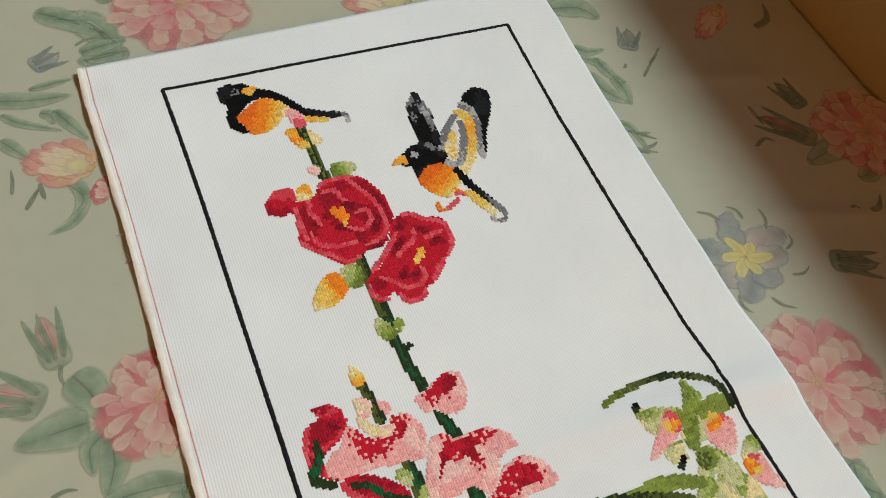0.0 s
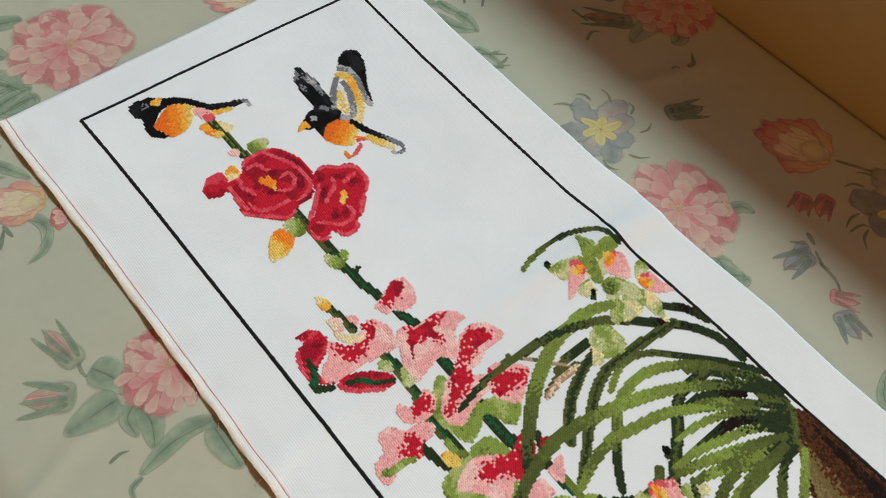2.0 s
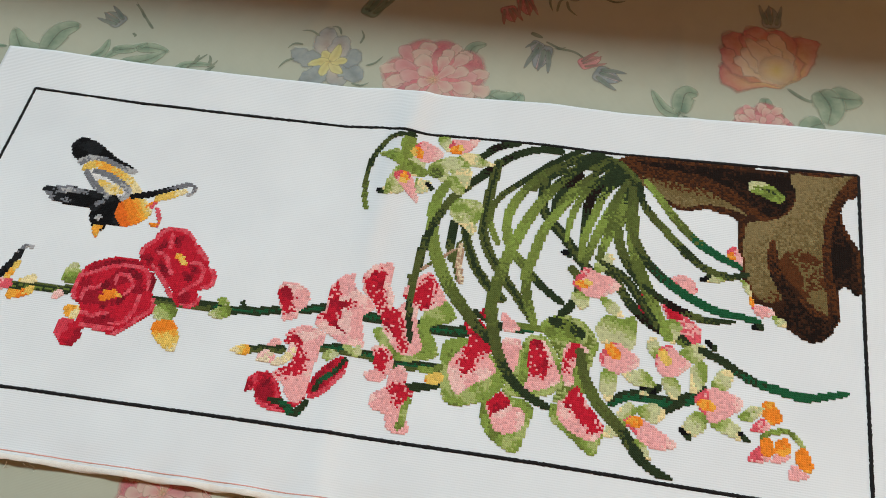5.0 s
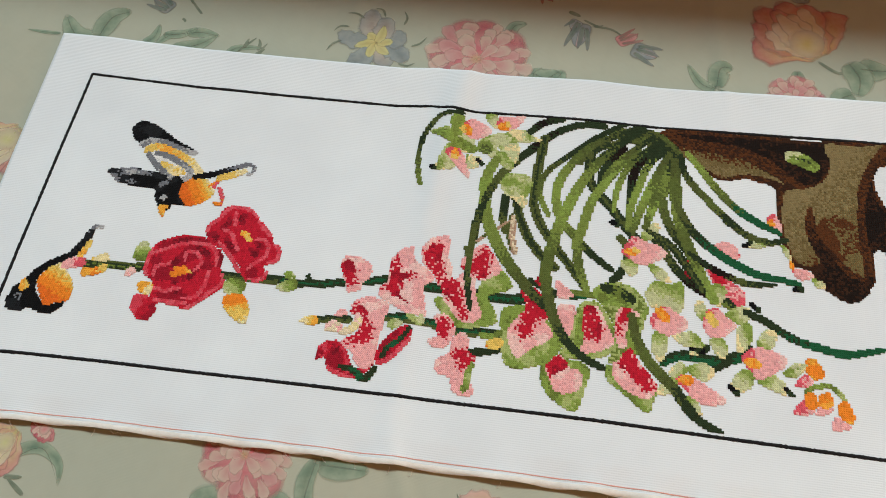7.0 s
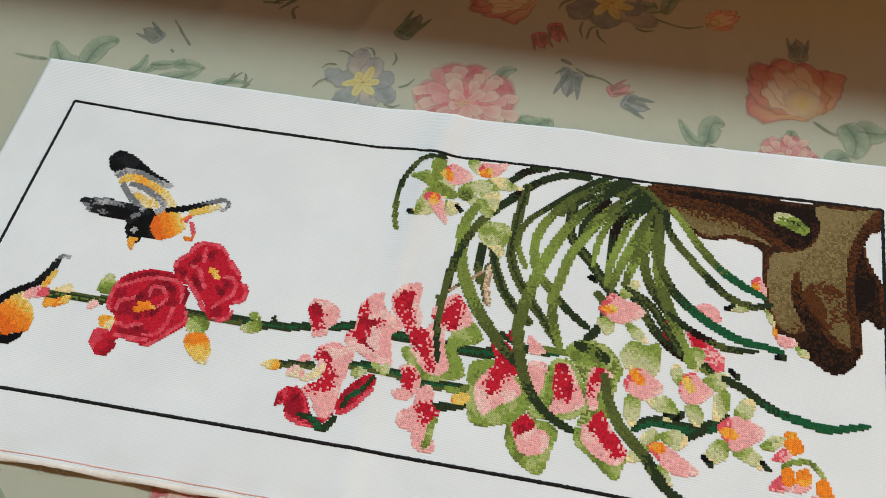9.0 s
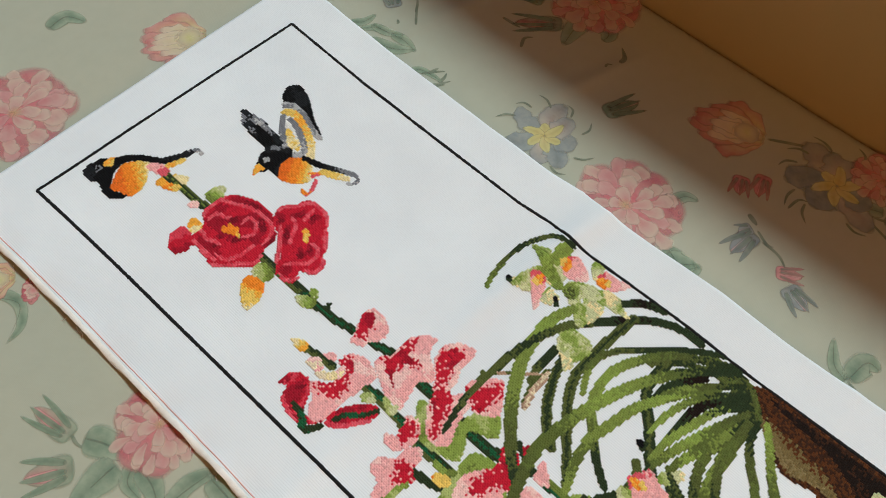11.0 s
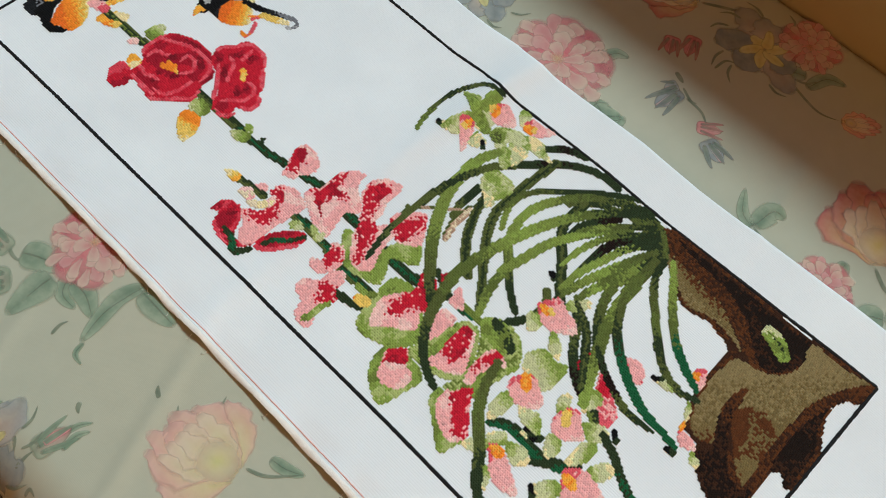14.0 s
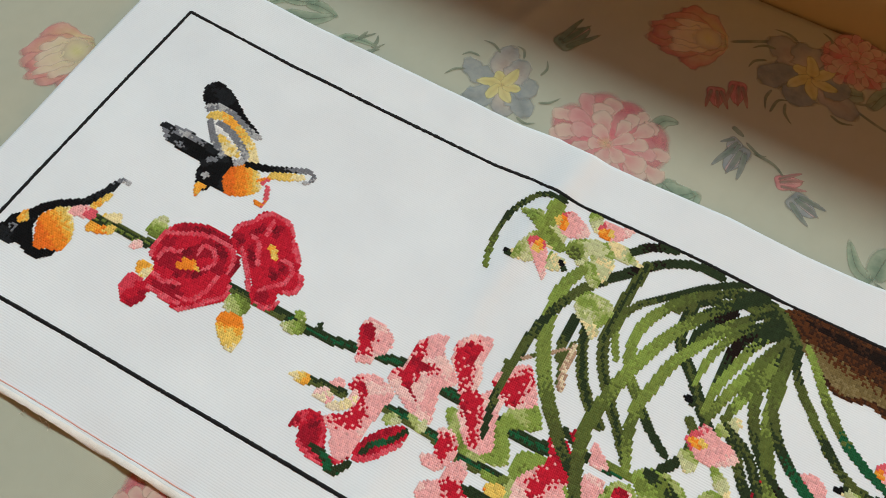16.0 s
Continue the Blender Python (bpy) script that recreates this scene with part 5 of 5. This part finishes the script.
# ---- the print on the sheet: each flower, bud and leaf of the pattern ----
class Print:
    """One printed figure on the sheet: thin dyed shapes that follow the cloth, later shapes above earlier ones."""
    level = 0

    def __init__(self, name):
        self.name, self.ob, self.count = name, None, 0

    def grid(self, rows, tints, name):
        Print.level = (Print.level + 1) % 9
        up = 0.0004 + 0.000006 * Print.level / 9 + 0.000006 * self.count
        self.count += 1
        verts, faces, tint, n = [], [], [], len(rows[0])
        for row, line in zip(rows, tints):
            for (x, y), c in zip(row, line):
                verts.append((x, y, ground(x, y) + up))
                tint.append(c)
        for j in range(len(rows) - 1):
            for i in range(n - 1):
                k = j * n + i
                faces.append((k, k + 1, k + n + 1, k + n))
        ob = raw(self.name if self.ob is None else name, verts, faces, DYE, self.ob or sheet)
        self.ob = self.ob or ob
        data = ob.data.attributes.new("dye", "FLOAT_COLOR", "POINT")
        data.data.foreach_set("color", np.array(tint, np.float32).ravel())

    def blade(self, pts, wide, base, tip, edge=None, shape=0.7, cover=0.92, ruffle=0.0, seed=0, name="petal", keel=0.86):
        """A leaf or petal along a curve: dyes run from base to tip, and to edge at the sides."""
        p = rounded(pts, False, 8)
        n = len(p)
        rows, tints = [], []
        edge = edge or tip
        for k, q in enumerate(p):
            t = k / (n - 1)
            d = p[min(k + 1, n - 1)] - p[max(k - 1, 0)]
            d = d / (np.hypot(*d) + 1e-9)
            half = 0.5 * wide * (math.sin(math.pi * min(1.0, t ** shape * 0.97 + 0.03))) ** 0.75
            half *= 1 + ruffle * bumps(t * 3, seed, 3, 2.2)
            row, tint = [], []
            for s in (-1.08, -0.78, -0.45, 0, 0.45, 0.78, 1.08):
                off = half * s * (1 + 0.25 * ruffle * bumps(t * 5, s, seed + 5, 2))
                row.append((q[0] - d[1] * off, q[1] + d[0] * off))
                c = [b0 + (t0 - b0) * t for b0, t0 in zip(base, tip)]
                m = min(1.0, abs(s)) ** 1.5 * 0.8
                c = [a + (b - a) * m for a, b in zip(c, edge)]
                if s == 0:
                    c = [v * keel for v in c]
                fade = min(1.0, t * 6 + 0.2, (1 - t) * 6)
                tint.append((*c, cover * fade * (0.0 if abs(s) > 1 else 1)))
            rows.append(row)
            tints.append(tint)
        self.grid(rows, tints, name)

    def blob(self, c, r, inner, outer, cover=0.9, squash=1.0, turn=0.0, name="heart"):
        rows, tints = [], []
        for k in range(6):
            q = k / 5
            row, tint = [], []
            for a in range(25):
                g = a / 24 * 2 * math.pi
                w = r * q * (1 + 0.10 * bumps(math.cos(g) + c[0] * 40, math.sin(g) + c[1] * 40, 2, 1.5))
                x, y = math.cos(g) * w, math.sin(g) * w * squash
                row.append((c[0] + x * math.cos(turn) - y * math.sin(turn), c[1] + x * math.sin(turn) + y * math.cos(turn)))
                tint.append((*[i + (o - i) * q for i, o in zip(inner, outer)], cover * (1 - q ** 3)))
            rows.append(row)
            tints.append(tint)
        self.grid(rows, tints, name)


GREEN, DEEP, MIST = rgb("86a086"), rgb("66836c"), rgb("a6b59c")
ROSE, SHELL, PALE, HOT = rgb("d38086"), rgb("dfaba6"), rgb("e3cbb8"), rgb("c9636e")
BLUE, SLATE, LEMON, GOLD = rgb("9ca7a9"), rgb("848d90"), rgb("d8d48e"), rgb("dcc470")
WINE, TWIG = rgb("c0616a"), rgb("74846f")


def polar(c, r, a):
    return (c[0] + r * math.cos(a), c[1] + r * math.sin(a))


def peony(c, r, turn=0.0, seed=0):
    """A rose-coloured bloom: pale tongues of petals in uneven rings, the deeper rose left between them."""
    p = Print("printed_peony")
    rnd = random.Random(seed)
    for k in range(9):
        a = turn + k * 2 * math.pi / 9 + rnd.uniform(-0.2, 0.2)
        p.blob(polar(c, r * rnd.uniform(0.60, 0.72), a), r * rnd.uniform(0.30, 0.40), HOT, ROSE, 0.9, 0.8, a + 1.57)
    p.blob(c, r * 0.84, HOT, ROSE, 0.95)
    for ring, (n, at, size, fat) in enumerate(((12, 0.52, 0.40, 0.26), (10, 0.36, 0.42, 0.28), (8, 0.18, 0.42, 0.28), (5, 0.02, 0.36, 0.26))):
        for k in range(n):
            a = turn + (k + 0.5 * (ring % 2) + rnd.uniform(-0.25, 0.25)) * 2 * math.pi / n
            s = size * rnd.uniform(0.8, 1.2)
            b = a + rnd.uniform(-0.45, 0.45)
            start = polar(c, r * at, a)
            mid, end = polar(start, r * s * 0.55, a + (b - a) * 0.3), polar(start, r * s, b)
            tip = PALE if rnd.random() < 0.75 else SHELL
            p.blade([start, mid, end], r * fat * rnd.uniform(0.75, 1.2), ROSE, tip, tip, 1.5, 0.72, 0.35, seed + k + 11 * ring, keel=1.0)
    p.blob(polar(c, r * 0.05, turn), r * 0.14, GOLD, SHELL, 0.4)
    return p.ob


def leaf(pts, wide, tone=DEEP, tip=GREEN, edge=MIST):
    p = Print("printed_leaf")
    p.blade(pts, wide, tone, tip, edge, 0.75, 0.85)
    q = rounded(pts, False, 8)
    p.blade([tuple(q[1]), tuple(q[len(q) // 2]), tuple(q[-2])], wide * 0.07, DEEP, TWIG, DEEP, 0.7, 0.45, name="vein")
    return p.ob


def tendril(pts, wide=0.004, tone=TWIG):
    p = Print("printed_tendril")
    p.blade(pts, wide, tone, tone, tone, 0.6, 0.8)
    return p.ob


def tulip(base, top, wide, outer=ROSE, inner=LEMON, seed=0):
    """An open bloom: flame-edged petals fanned from the foot, pale inside, with a lemon foot."""
    p = Print("printed_tulip")
    rnd = random.Random(40 + seed)
    b, t = np.array(base), np.array(top)
    d = t - b
    n = np.array((-d[1], d[0]))
    n = n / np.hypot(*n) * wide * 0.5
    spread = (-1.0, 0.95, -0.62, 0.60, -0.25, 0.28, 0.0)
    for k, s in enumerate(spread):
        far = (0.62, 0.66, 0.88, 0.92, 1.0, 1.04, 0.96)[k] * rnd.uniform(0.94, 1.06)
        end, mid = b + d * far + n * s * 1.05, b + d * far * 0.5 + n * s * 0.8
        p.blade([tuple(b + n * s * 0.15), tuple(mid), tuple(end)], wide * 0.38, inner, outer, outer, 1.25, 0.88, 0.8, seed + k, keel=1.0)
    for k, s in enumerate(spread[2:]):
        far = 0.80 * rnd.uniform(0.85, 1.1)
        p.blade([tuple(b + d * 0.08 + n * s * 0.2), tuple(b + d * far * 0.55 + n * s * 0.7), tuple(b + d * far + n * s * 0.95)], wide * 0.23, inner, PALE, PALE, 0.95, 0.85, 0.7, seed + 9 + k, keel=1.0)
    p.blob(tuple(b + d * 0.25), wide * 0.26, inner, PALE, 0.8)
    return p.ob


def lily(c, r, turn=0.0, tone=BLUE, seed=0):
    p = Print("printed_lily")
    rnd = random.Random(seed)
    for k in range(7):
        a = turn + k * 2 * math.pi / 6.4 + rnd.uniform(-0.25, 0.25)
        reach = r * rnd.uniform(0.72, 1.12)
        p.blade([polar(c, r * 0.15, a), polar(c, reach * 0.6, a + rnd.uniform(-0.25, 0.25)), polar(c, reach, a + rnd.uniform(-0.1, 0.25))], r * rnd.uniform(0.50, 0.70), tone if k % 3 else PALE, tone if k % 2 else SLATE, SLATE if k % 2 else tone,
                0.9, 0.8, 0.4, seed + k)
    for k in range(6):
        a = turn + 0.3 + k * 1.05
        p.blade([c, polar(c, r * 0.25, a), polar(c, r * rnd.uniform(0.34, 0.56), a + 0.15)], r * 0.24, GOLD, LEMON, LEMON, 0.8, 0.85, 0.3, seed + k)
    for k in range(9):
        a = turn + 0.5 + k * 0.75 + rnd.uniform(-0.2, 0.2)
        p.blade([polar(c, r * 0.8, a), polar(c, r * 1.0, a + 0.12), polar(c, r * rnd.uniform(1.05, 1.2), a + 0.3)], r * 0.06, TWIG, TWIG, TWIG, 0.7, 0.75, name="tendril")
    return p.ob


def bud(base, tip, wide, body=GREEN, heart=ROSE):
    p = Print("printed_bud")
    b, t = np.array(base), np.array(tip)
    d = t - b
    n = np.array((-d[1], d[0])) / np.hypot(*d)
    p.blade([tuple(b), tuple(b + d * 0.5), tuple(t)], wide, body, heart, body, 0.62, 0.9)
    p.blade([tuple(b + d * 0.3), tuple(b + d * 0.6 + n * wide * 0.08), tuple(b + d * 1.0)], wide * 0.36, heart, SHELL, heart, 0.9, 0.9)
    for s in (-1, 0.2, 1):
        p.blade([tuple(b + d * 0.15 + n * s * wide * 0.2), tuple(b + d * 0.65 + n * s * wide * 0.42), tuple(b + d * 1.08 + n * s * wide * (0.3 + 0.25 * abs(s)))], wide * 0.26, DEEP, body, body, 0.7, 0.75, name="sepal")
    return p.ob


# peonies
for k, (c, r) in enumerate((((0.032, 0.096), [(0.032, 0.093), (0.081, 0.073)]), ((-0.058, -0.252), [(-0.058, -0.252), (-0.086, -0.233)]), ((0.364, -0.383), [(0.364, -0.383), (0.379, -0.430)]), ((0.348, -0.691), [(0.348, -0.691), (0.367, -0.710)]),
                            ((0.558, -0.196), [(0.558, -0.196), (0.557, -0.242)]), ((0.564, -0.539), [(0.564, -0.539), (0.575, -0.567)]))):
    peony(c, 1.18 * math.dist(*r), 0.7 * k, 10 + k)
# tulips: foot, top, width
tulip((0.526, -0.430), (0.501, -0.361), 0.060, WINE, LEMON, 2)
tulip((0.404, -0.716), (0.468, -0.668), 0.085, WINE, GOLD, 3)
tulip((0.227, 0.052), (0.168, 0.089), 0.060, ROSE, LEMON, 4)
tulip((0.509, -0.609), (0.531, -0.642), 0.024, ROSE, GOLD, 7)
tulip((0.515, -0.020), (0.469, -0.056), 0.022, ROSE, GOLD, 8)
tulip((-0.094, -0.471), (-0.110, -0.404), 0.070, SHELL, LEMON, 1)
tulip((-0.062, -0.061), (-0.109, -0.033), 0.037, ROSE, LEMON, 5)
tulip((-0.056, -0.084), (-0.068, -0.078), 0.022, WINE, ROSE, 6)
# lilies
lily((0.374, -0.276), math.dist(*[(0.374, -0.276), (0.347, -0.240)]), 0.4, BLUE, 1)
lily((0.526, -0.510), math.dist(*[(0.526, -0.510), (0.483, -0.481)]), 1.0, SLATE, 2)
lily((-0.212, -0.324), 0.042, 0.2, BLUE, 3)
# buds: foot, tip, width
for base, tip, wide, body, heart in (
        ((-0.108, -0.213), (-0.115, -0.171), 0.020, GREEN, ROSE), ((-0.120, -0.234), (-0.152, -0.214), 0.026, GREEN, ROSE), ((-0.187, -0.358), (-0.156, -0.363), 0.019, GREEN, ROSE), 
        ((0.506, -0.193), (0.470, -0.154), 0.024, DEEP, WINE), ((0.517, -0.157), (0.509, -0.123), 0.020, DEEP, TWIG), ((0.438, -0.298), (0.475, -0.315), 0.022, DEEP, TWIG),
        ((0.488, -0.454), (0.461, -0.462), 0.018, WINE, ROSE), ((0.472, -0.439), (0.450, -0.448), 0.018, WINE, ROSE), ((0.424, -0.483), (0.390, -0.478), 0.022, SLATE, BLUE), ((0.427, -0.478), (0.414, -0.471), 0.014, SLATE, BLUE),
        ((0.401, -0.518), (0.414, -0.539), 0.016, ROSE, SHELL), ((0.396, -0.533), (0.386, -0.559), 0.022, SLATE, BLUE), ((-0.091, 0.052), (-0.068, 0.062), 0.020, SLATE, BLUE), ((0.394, -0.052), (0.408, -0.028), 0.020, SLATE, TWIG),
        ((0.473, -0.701), (0.504, -0.700), 0.020, SLATE, TWIG)):
    bud(base, tip, wide, body, heart)
# leaves: middle line and width
for pts, wide in (
        ([(-0.022, 0.058), (-0.043, 0.093), (-0.075, 0.104)], 0.030), ([(-0.016, 0.053), (-0.039, 0.050), (-0.058, 0.050)], 0.022), ([(-0.028, 0.063), (-0.044, 0.092), (-0.072, 0.105)], 0.030),
        ([(-0.020, 0.053), (-0.037, 0.053), (-0.052, 0.049)], 0.024), ([(0.014, 0.152), (-0.012, 0.160), (-0.037, 0.162)], 0.022), ([(-0.021, 0.111), (-0.026, 0.126), (-0.027, 0.141)], 0.016),
        ([(0.534, -0.205), (0.509, -0.205), (0.480, -0.212)], 0.026), ([(0.536, -0.199), (0.535, -0.175), (0.526, -0.166)], 0.022), ([(0.540, -0.214), (0.529, -0.235), (0.515, -0.237)], 0.022),
        ([(0.354, -0.434), (0.346, -0.458), (0.360, -0.469)], 0.024), ([(0.396, -0.409), (0.412, -0.414), (0.417, -0.427)], 0.014), ([(0.346, -0.438), (0.347, -0.452), (0.358, -0.465)], 0.028),
        ([(0.353, -0.616), (0.378, -0.620), (0.380, -0.633)], 0.022), ([(0.352, -0.616), (0.359, -0.601), (0.382, -0.588)], 0.013), ([(0.517, -0.565), (0.542, -0.573), (0.549, -0.592)], 0.016),
        ([(0.530, -0.558), (0.522, -0.543), (0.507, -0.540)], 0.018), ([(0.385, -0.693), (0.369, -0.696), (0.364, -0.712)], 0.014), ([(0.401, -0.742), (0.381, -0.752), (0.358, -0.748)], 0.030),
        ([(0.394, -0.751), (0.393, -0.766), (0.394, -0.783)], 0.030), ([(0.362, -0.745), (0.355, -0.733), (0.344, -0.728)], 0.024), ([(0.345, 0.015), (0.349, 0.040), (0.376, 0.061)], 0.026),
        ([(0.347, 0.015), (0.376, 0.009), (0.387, -0.010)], 0.028), ([(0.346, -0.034), (0.356, -0.044), (0.374, -0.045)], 0.012), ([(0.360, -0.052), (0.363, -0.072), (0.373, -0.088)], 0.012),
        ([(0.343, -0.065), (0.350, -0.091), (0.366, -0.110)], 0.018), ([(0.349, 0.056), (0.349, 0.075), (0.351, 0.096)], 0.005), ([(0.118, 0.169), (0.141, 0.172), (0.152, 0.150)], 0.022),
        ([(0.364, -0.078), (0.360, -0.060), (0.344, -0.047)], 0.012), ([(0.364, -0.077), (0.367, -0.093), (0.364, -0.113)], 0.014), ([(0.322, -0.130), (0.349, -0.131), (0.354, -0.164)], 0.010),
        ([(-0.080, 0.115), (-0.056, 0.098), (-0.030, 0.075)], 0.025), ([(-0.054, 0.059), (-0.036, 0.063), (-0.017, 0.065)], 0.016), ([(-0.131, 0.027), (-0.097, 0.018), (-0.065, 0.016)], 0.018),
        ([(-0.096, 0.029), (-0.079, 0.031), (-0.062, 0.033)], 0.008), ([(-0.118, 0.009), (-0.104, -0.004), (-0.076, -0.019)], 0.009), ([(-0.081, 0.004), (-0.072, -0.013), (-0.061, -0.033)], 0.012),
        ([(-0.121, -0.016), (-0.113, -0.027), (-0.103, -0.041)], 0.013), ([(-0.093, -0.058), (-0.078, -0.069), (-0.074, -0.086), (-0.084, -0.104), (-0.102, -0.110)], 0.012), ([(-0.091, 0.004), (-0.084, -0.001), (-0.083, -0.011)], 0.011),
        ([(-0.103, -0.219), (-0.095, -0.233), (-0.086, -0.258)], 0.027), ([(-0.097, -0.254), (-0.114, -0.254), (-0.142, -0.256)], 0.029), ([(-0.082, -0.260), (-0.100, -0.270), (-0.101, -0.289)], 0.014),
        ([(-0.088, -0.267), (-0.089, -0.285), (-0.097, -0.304)], 0.020), ([(-0.051, -0.309), (-0.072, -0.303), (-0.099, -0.309), (-0.115, -0.313)], 0.016), ([(-0.112, -0.315), (-0.122, -0.318), (-0.124, -0.329)], 0.005),
        ([(-0.056, -0.310), (-0.056, -0.330), (-0.056, -0.352)], 0.023), ([(-0.070, -0.479), (-0.067, -0.493), (-0.060, -0.507)], 0.011), ([(-0.171, -0.372), (-0.158, -0.370), (-0.148, -0.375)], 0.006),
        ([(-0.163, -0.363), (-0.152, -0.365), (-0.143, -0.371)], 0.005), ([(-0.198, -0.308), (-0.189, -0.309), (-0.179, -0.313)], 0.005)):
    leaf(pts, wide)
# stems and small strokes
for pts, wide in (
        ([(0.420, -0.492), (0.417, -0.514), (0.398, -0.535)], 0.003), ([(0.428, -0.483), (0.421, -0.497), (0.423, -0.504)], 0.003), ([(0.527, -0.431), (0.543, -0.457), (0.564, -0.494)], 0.004),
        ([(0.399, -0.713), (0.386, -0.733), (0.392, -0.752)], 0.004), ([(0.514, -0.545), (0.502, -0.586), (0.509, -0.609)], 0.003), ([(0.353, -0.616), (0.344, -0.642), (0.343, -0.658)], 0.003),
        ([(-0.056, 0.068), (-0.047, 0.073), (-0.036, 0.073)], 0.003), ([(0.352, -0.142), (0.360, -0.143), (0.365, -0.144)], 0.004), ([(0.350, -0.157), (0.359, -0.157), (0.366, -0.154)], 0.004),
        ([(0.344, -0.155), (0.349, -0.160), (0.353, -0.164)], 0.004), ([(0.343, -0.185), (0.342, -0.188), (0.343, -0.190)], 0.003), ([(0.384, -0.066), (0.381, -0.070), (0.379, -0.069)], 0.003),
        ([(0.391, -0.086), (0.403, -0.075), (0.428, -0.054)], 0.003), ([(0.405, -0.072), (0.416, -0.064), (0.424, -0.055)], 0.003), ([(0.346, -0.136), (0.361, -0.147), (0.367, -0.152)], 0.003),
        ([(0.344, -0.159), (0.353, -0.161), (0.361, -0.165)], 0.003), ([(0.531, -0.055), (0.551, -0.048), (0.560, -0.026)], 0.008), ([(0.447, -0.183), (0.460, -0.177), (0.468, -0.183)], 0.004),
        ([(0.467, -0.140), (0.468, -0.157), (0.469, -0.164)], 0.004), ([(0.503, -0.269), (0.513, -0.268), (0.524, -0.256)], 0.006), ([(0.488, -0.262), (0.493, -0.261), (0.496, -0.266)], 0.003),
        ([(0.438, -0.467), (0.434, -0.476), (0.432, -0.480)], 0.005), ([(0.469, -0.490), (0.485, -0.492), (0.490, -0.501)], 0.003), ([(-0.112, -0.085), (-0.105, -0.074), (-0.100, -0.066)], 0.004),
        ([(-0.100, -0.063), (-0.099, -0.074), (-0.098, -0.079)], 0.004), ([(-0.119, -0.069), (-0.117, -0.056), (-0.117, -0.045)], 0.003), ([(-0.107, -0.208), (-0.109, -0.219), (-0.106, -0.229)], 0.003),
        ([(-0.126, -0.293), (-0.117, -0.291), (-0.110, -0.293)], 0.003), ([(-0.141, -0.351), (-0.145, -0.354), (-0.147, -0.358)], 0.004), ([(-0.099, -0.389), (-0.096, -0.383), (-0.093, -0.380)], 0.004),
        ([(-0.202, -0.357), (-0.192, -0.357), (-0.185, -0.358)], 0.003), ([(-0.087, -0.472), (-0.080, -0.487), (-0.061, -0.505)], 0.003), ([(-0.080, -0.440), (-0.073, -0.427), (-0.062, -0.421)], 0.003),
        ([(-0.102, -0.411), (-0.097, -0.407), (-0.092, -0.402)], 0.003), ([(-0.104, -0.406), (-0.103, -0.411), (-0.101, -0.415)], 0.003), ([(-0.209, -0.376), (-0.203, -0.376), (-0.204, -0.383)], 0.003),
        ([(-0.188, -0.339), (-0.192, -0.344), (-0.195, -0.347)], 0.003)):
    tendril(pts, wide)
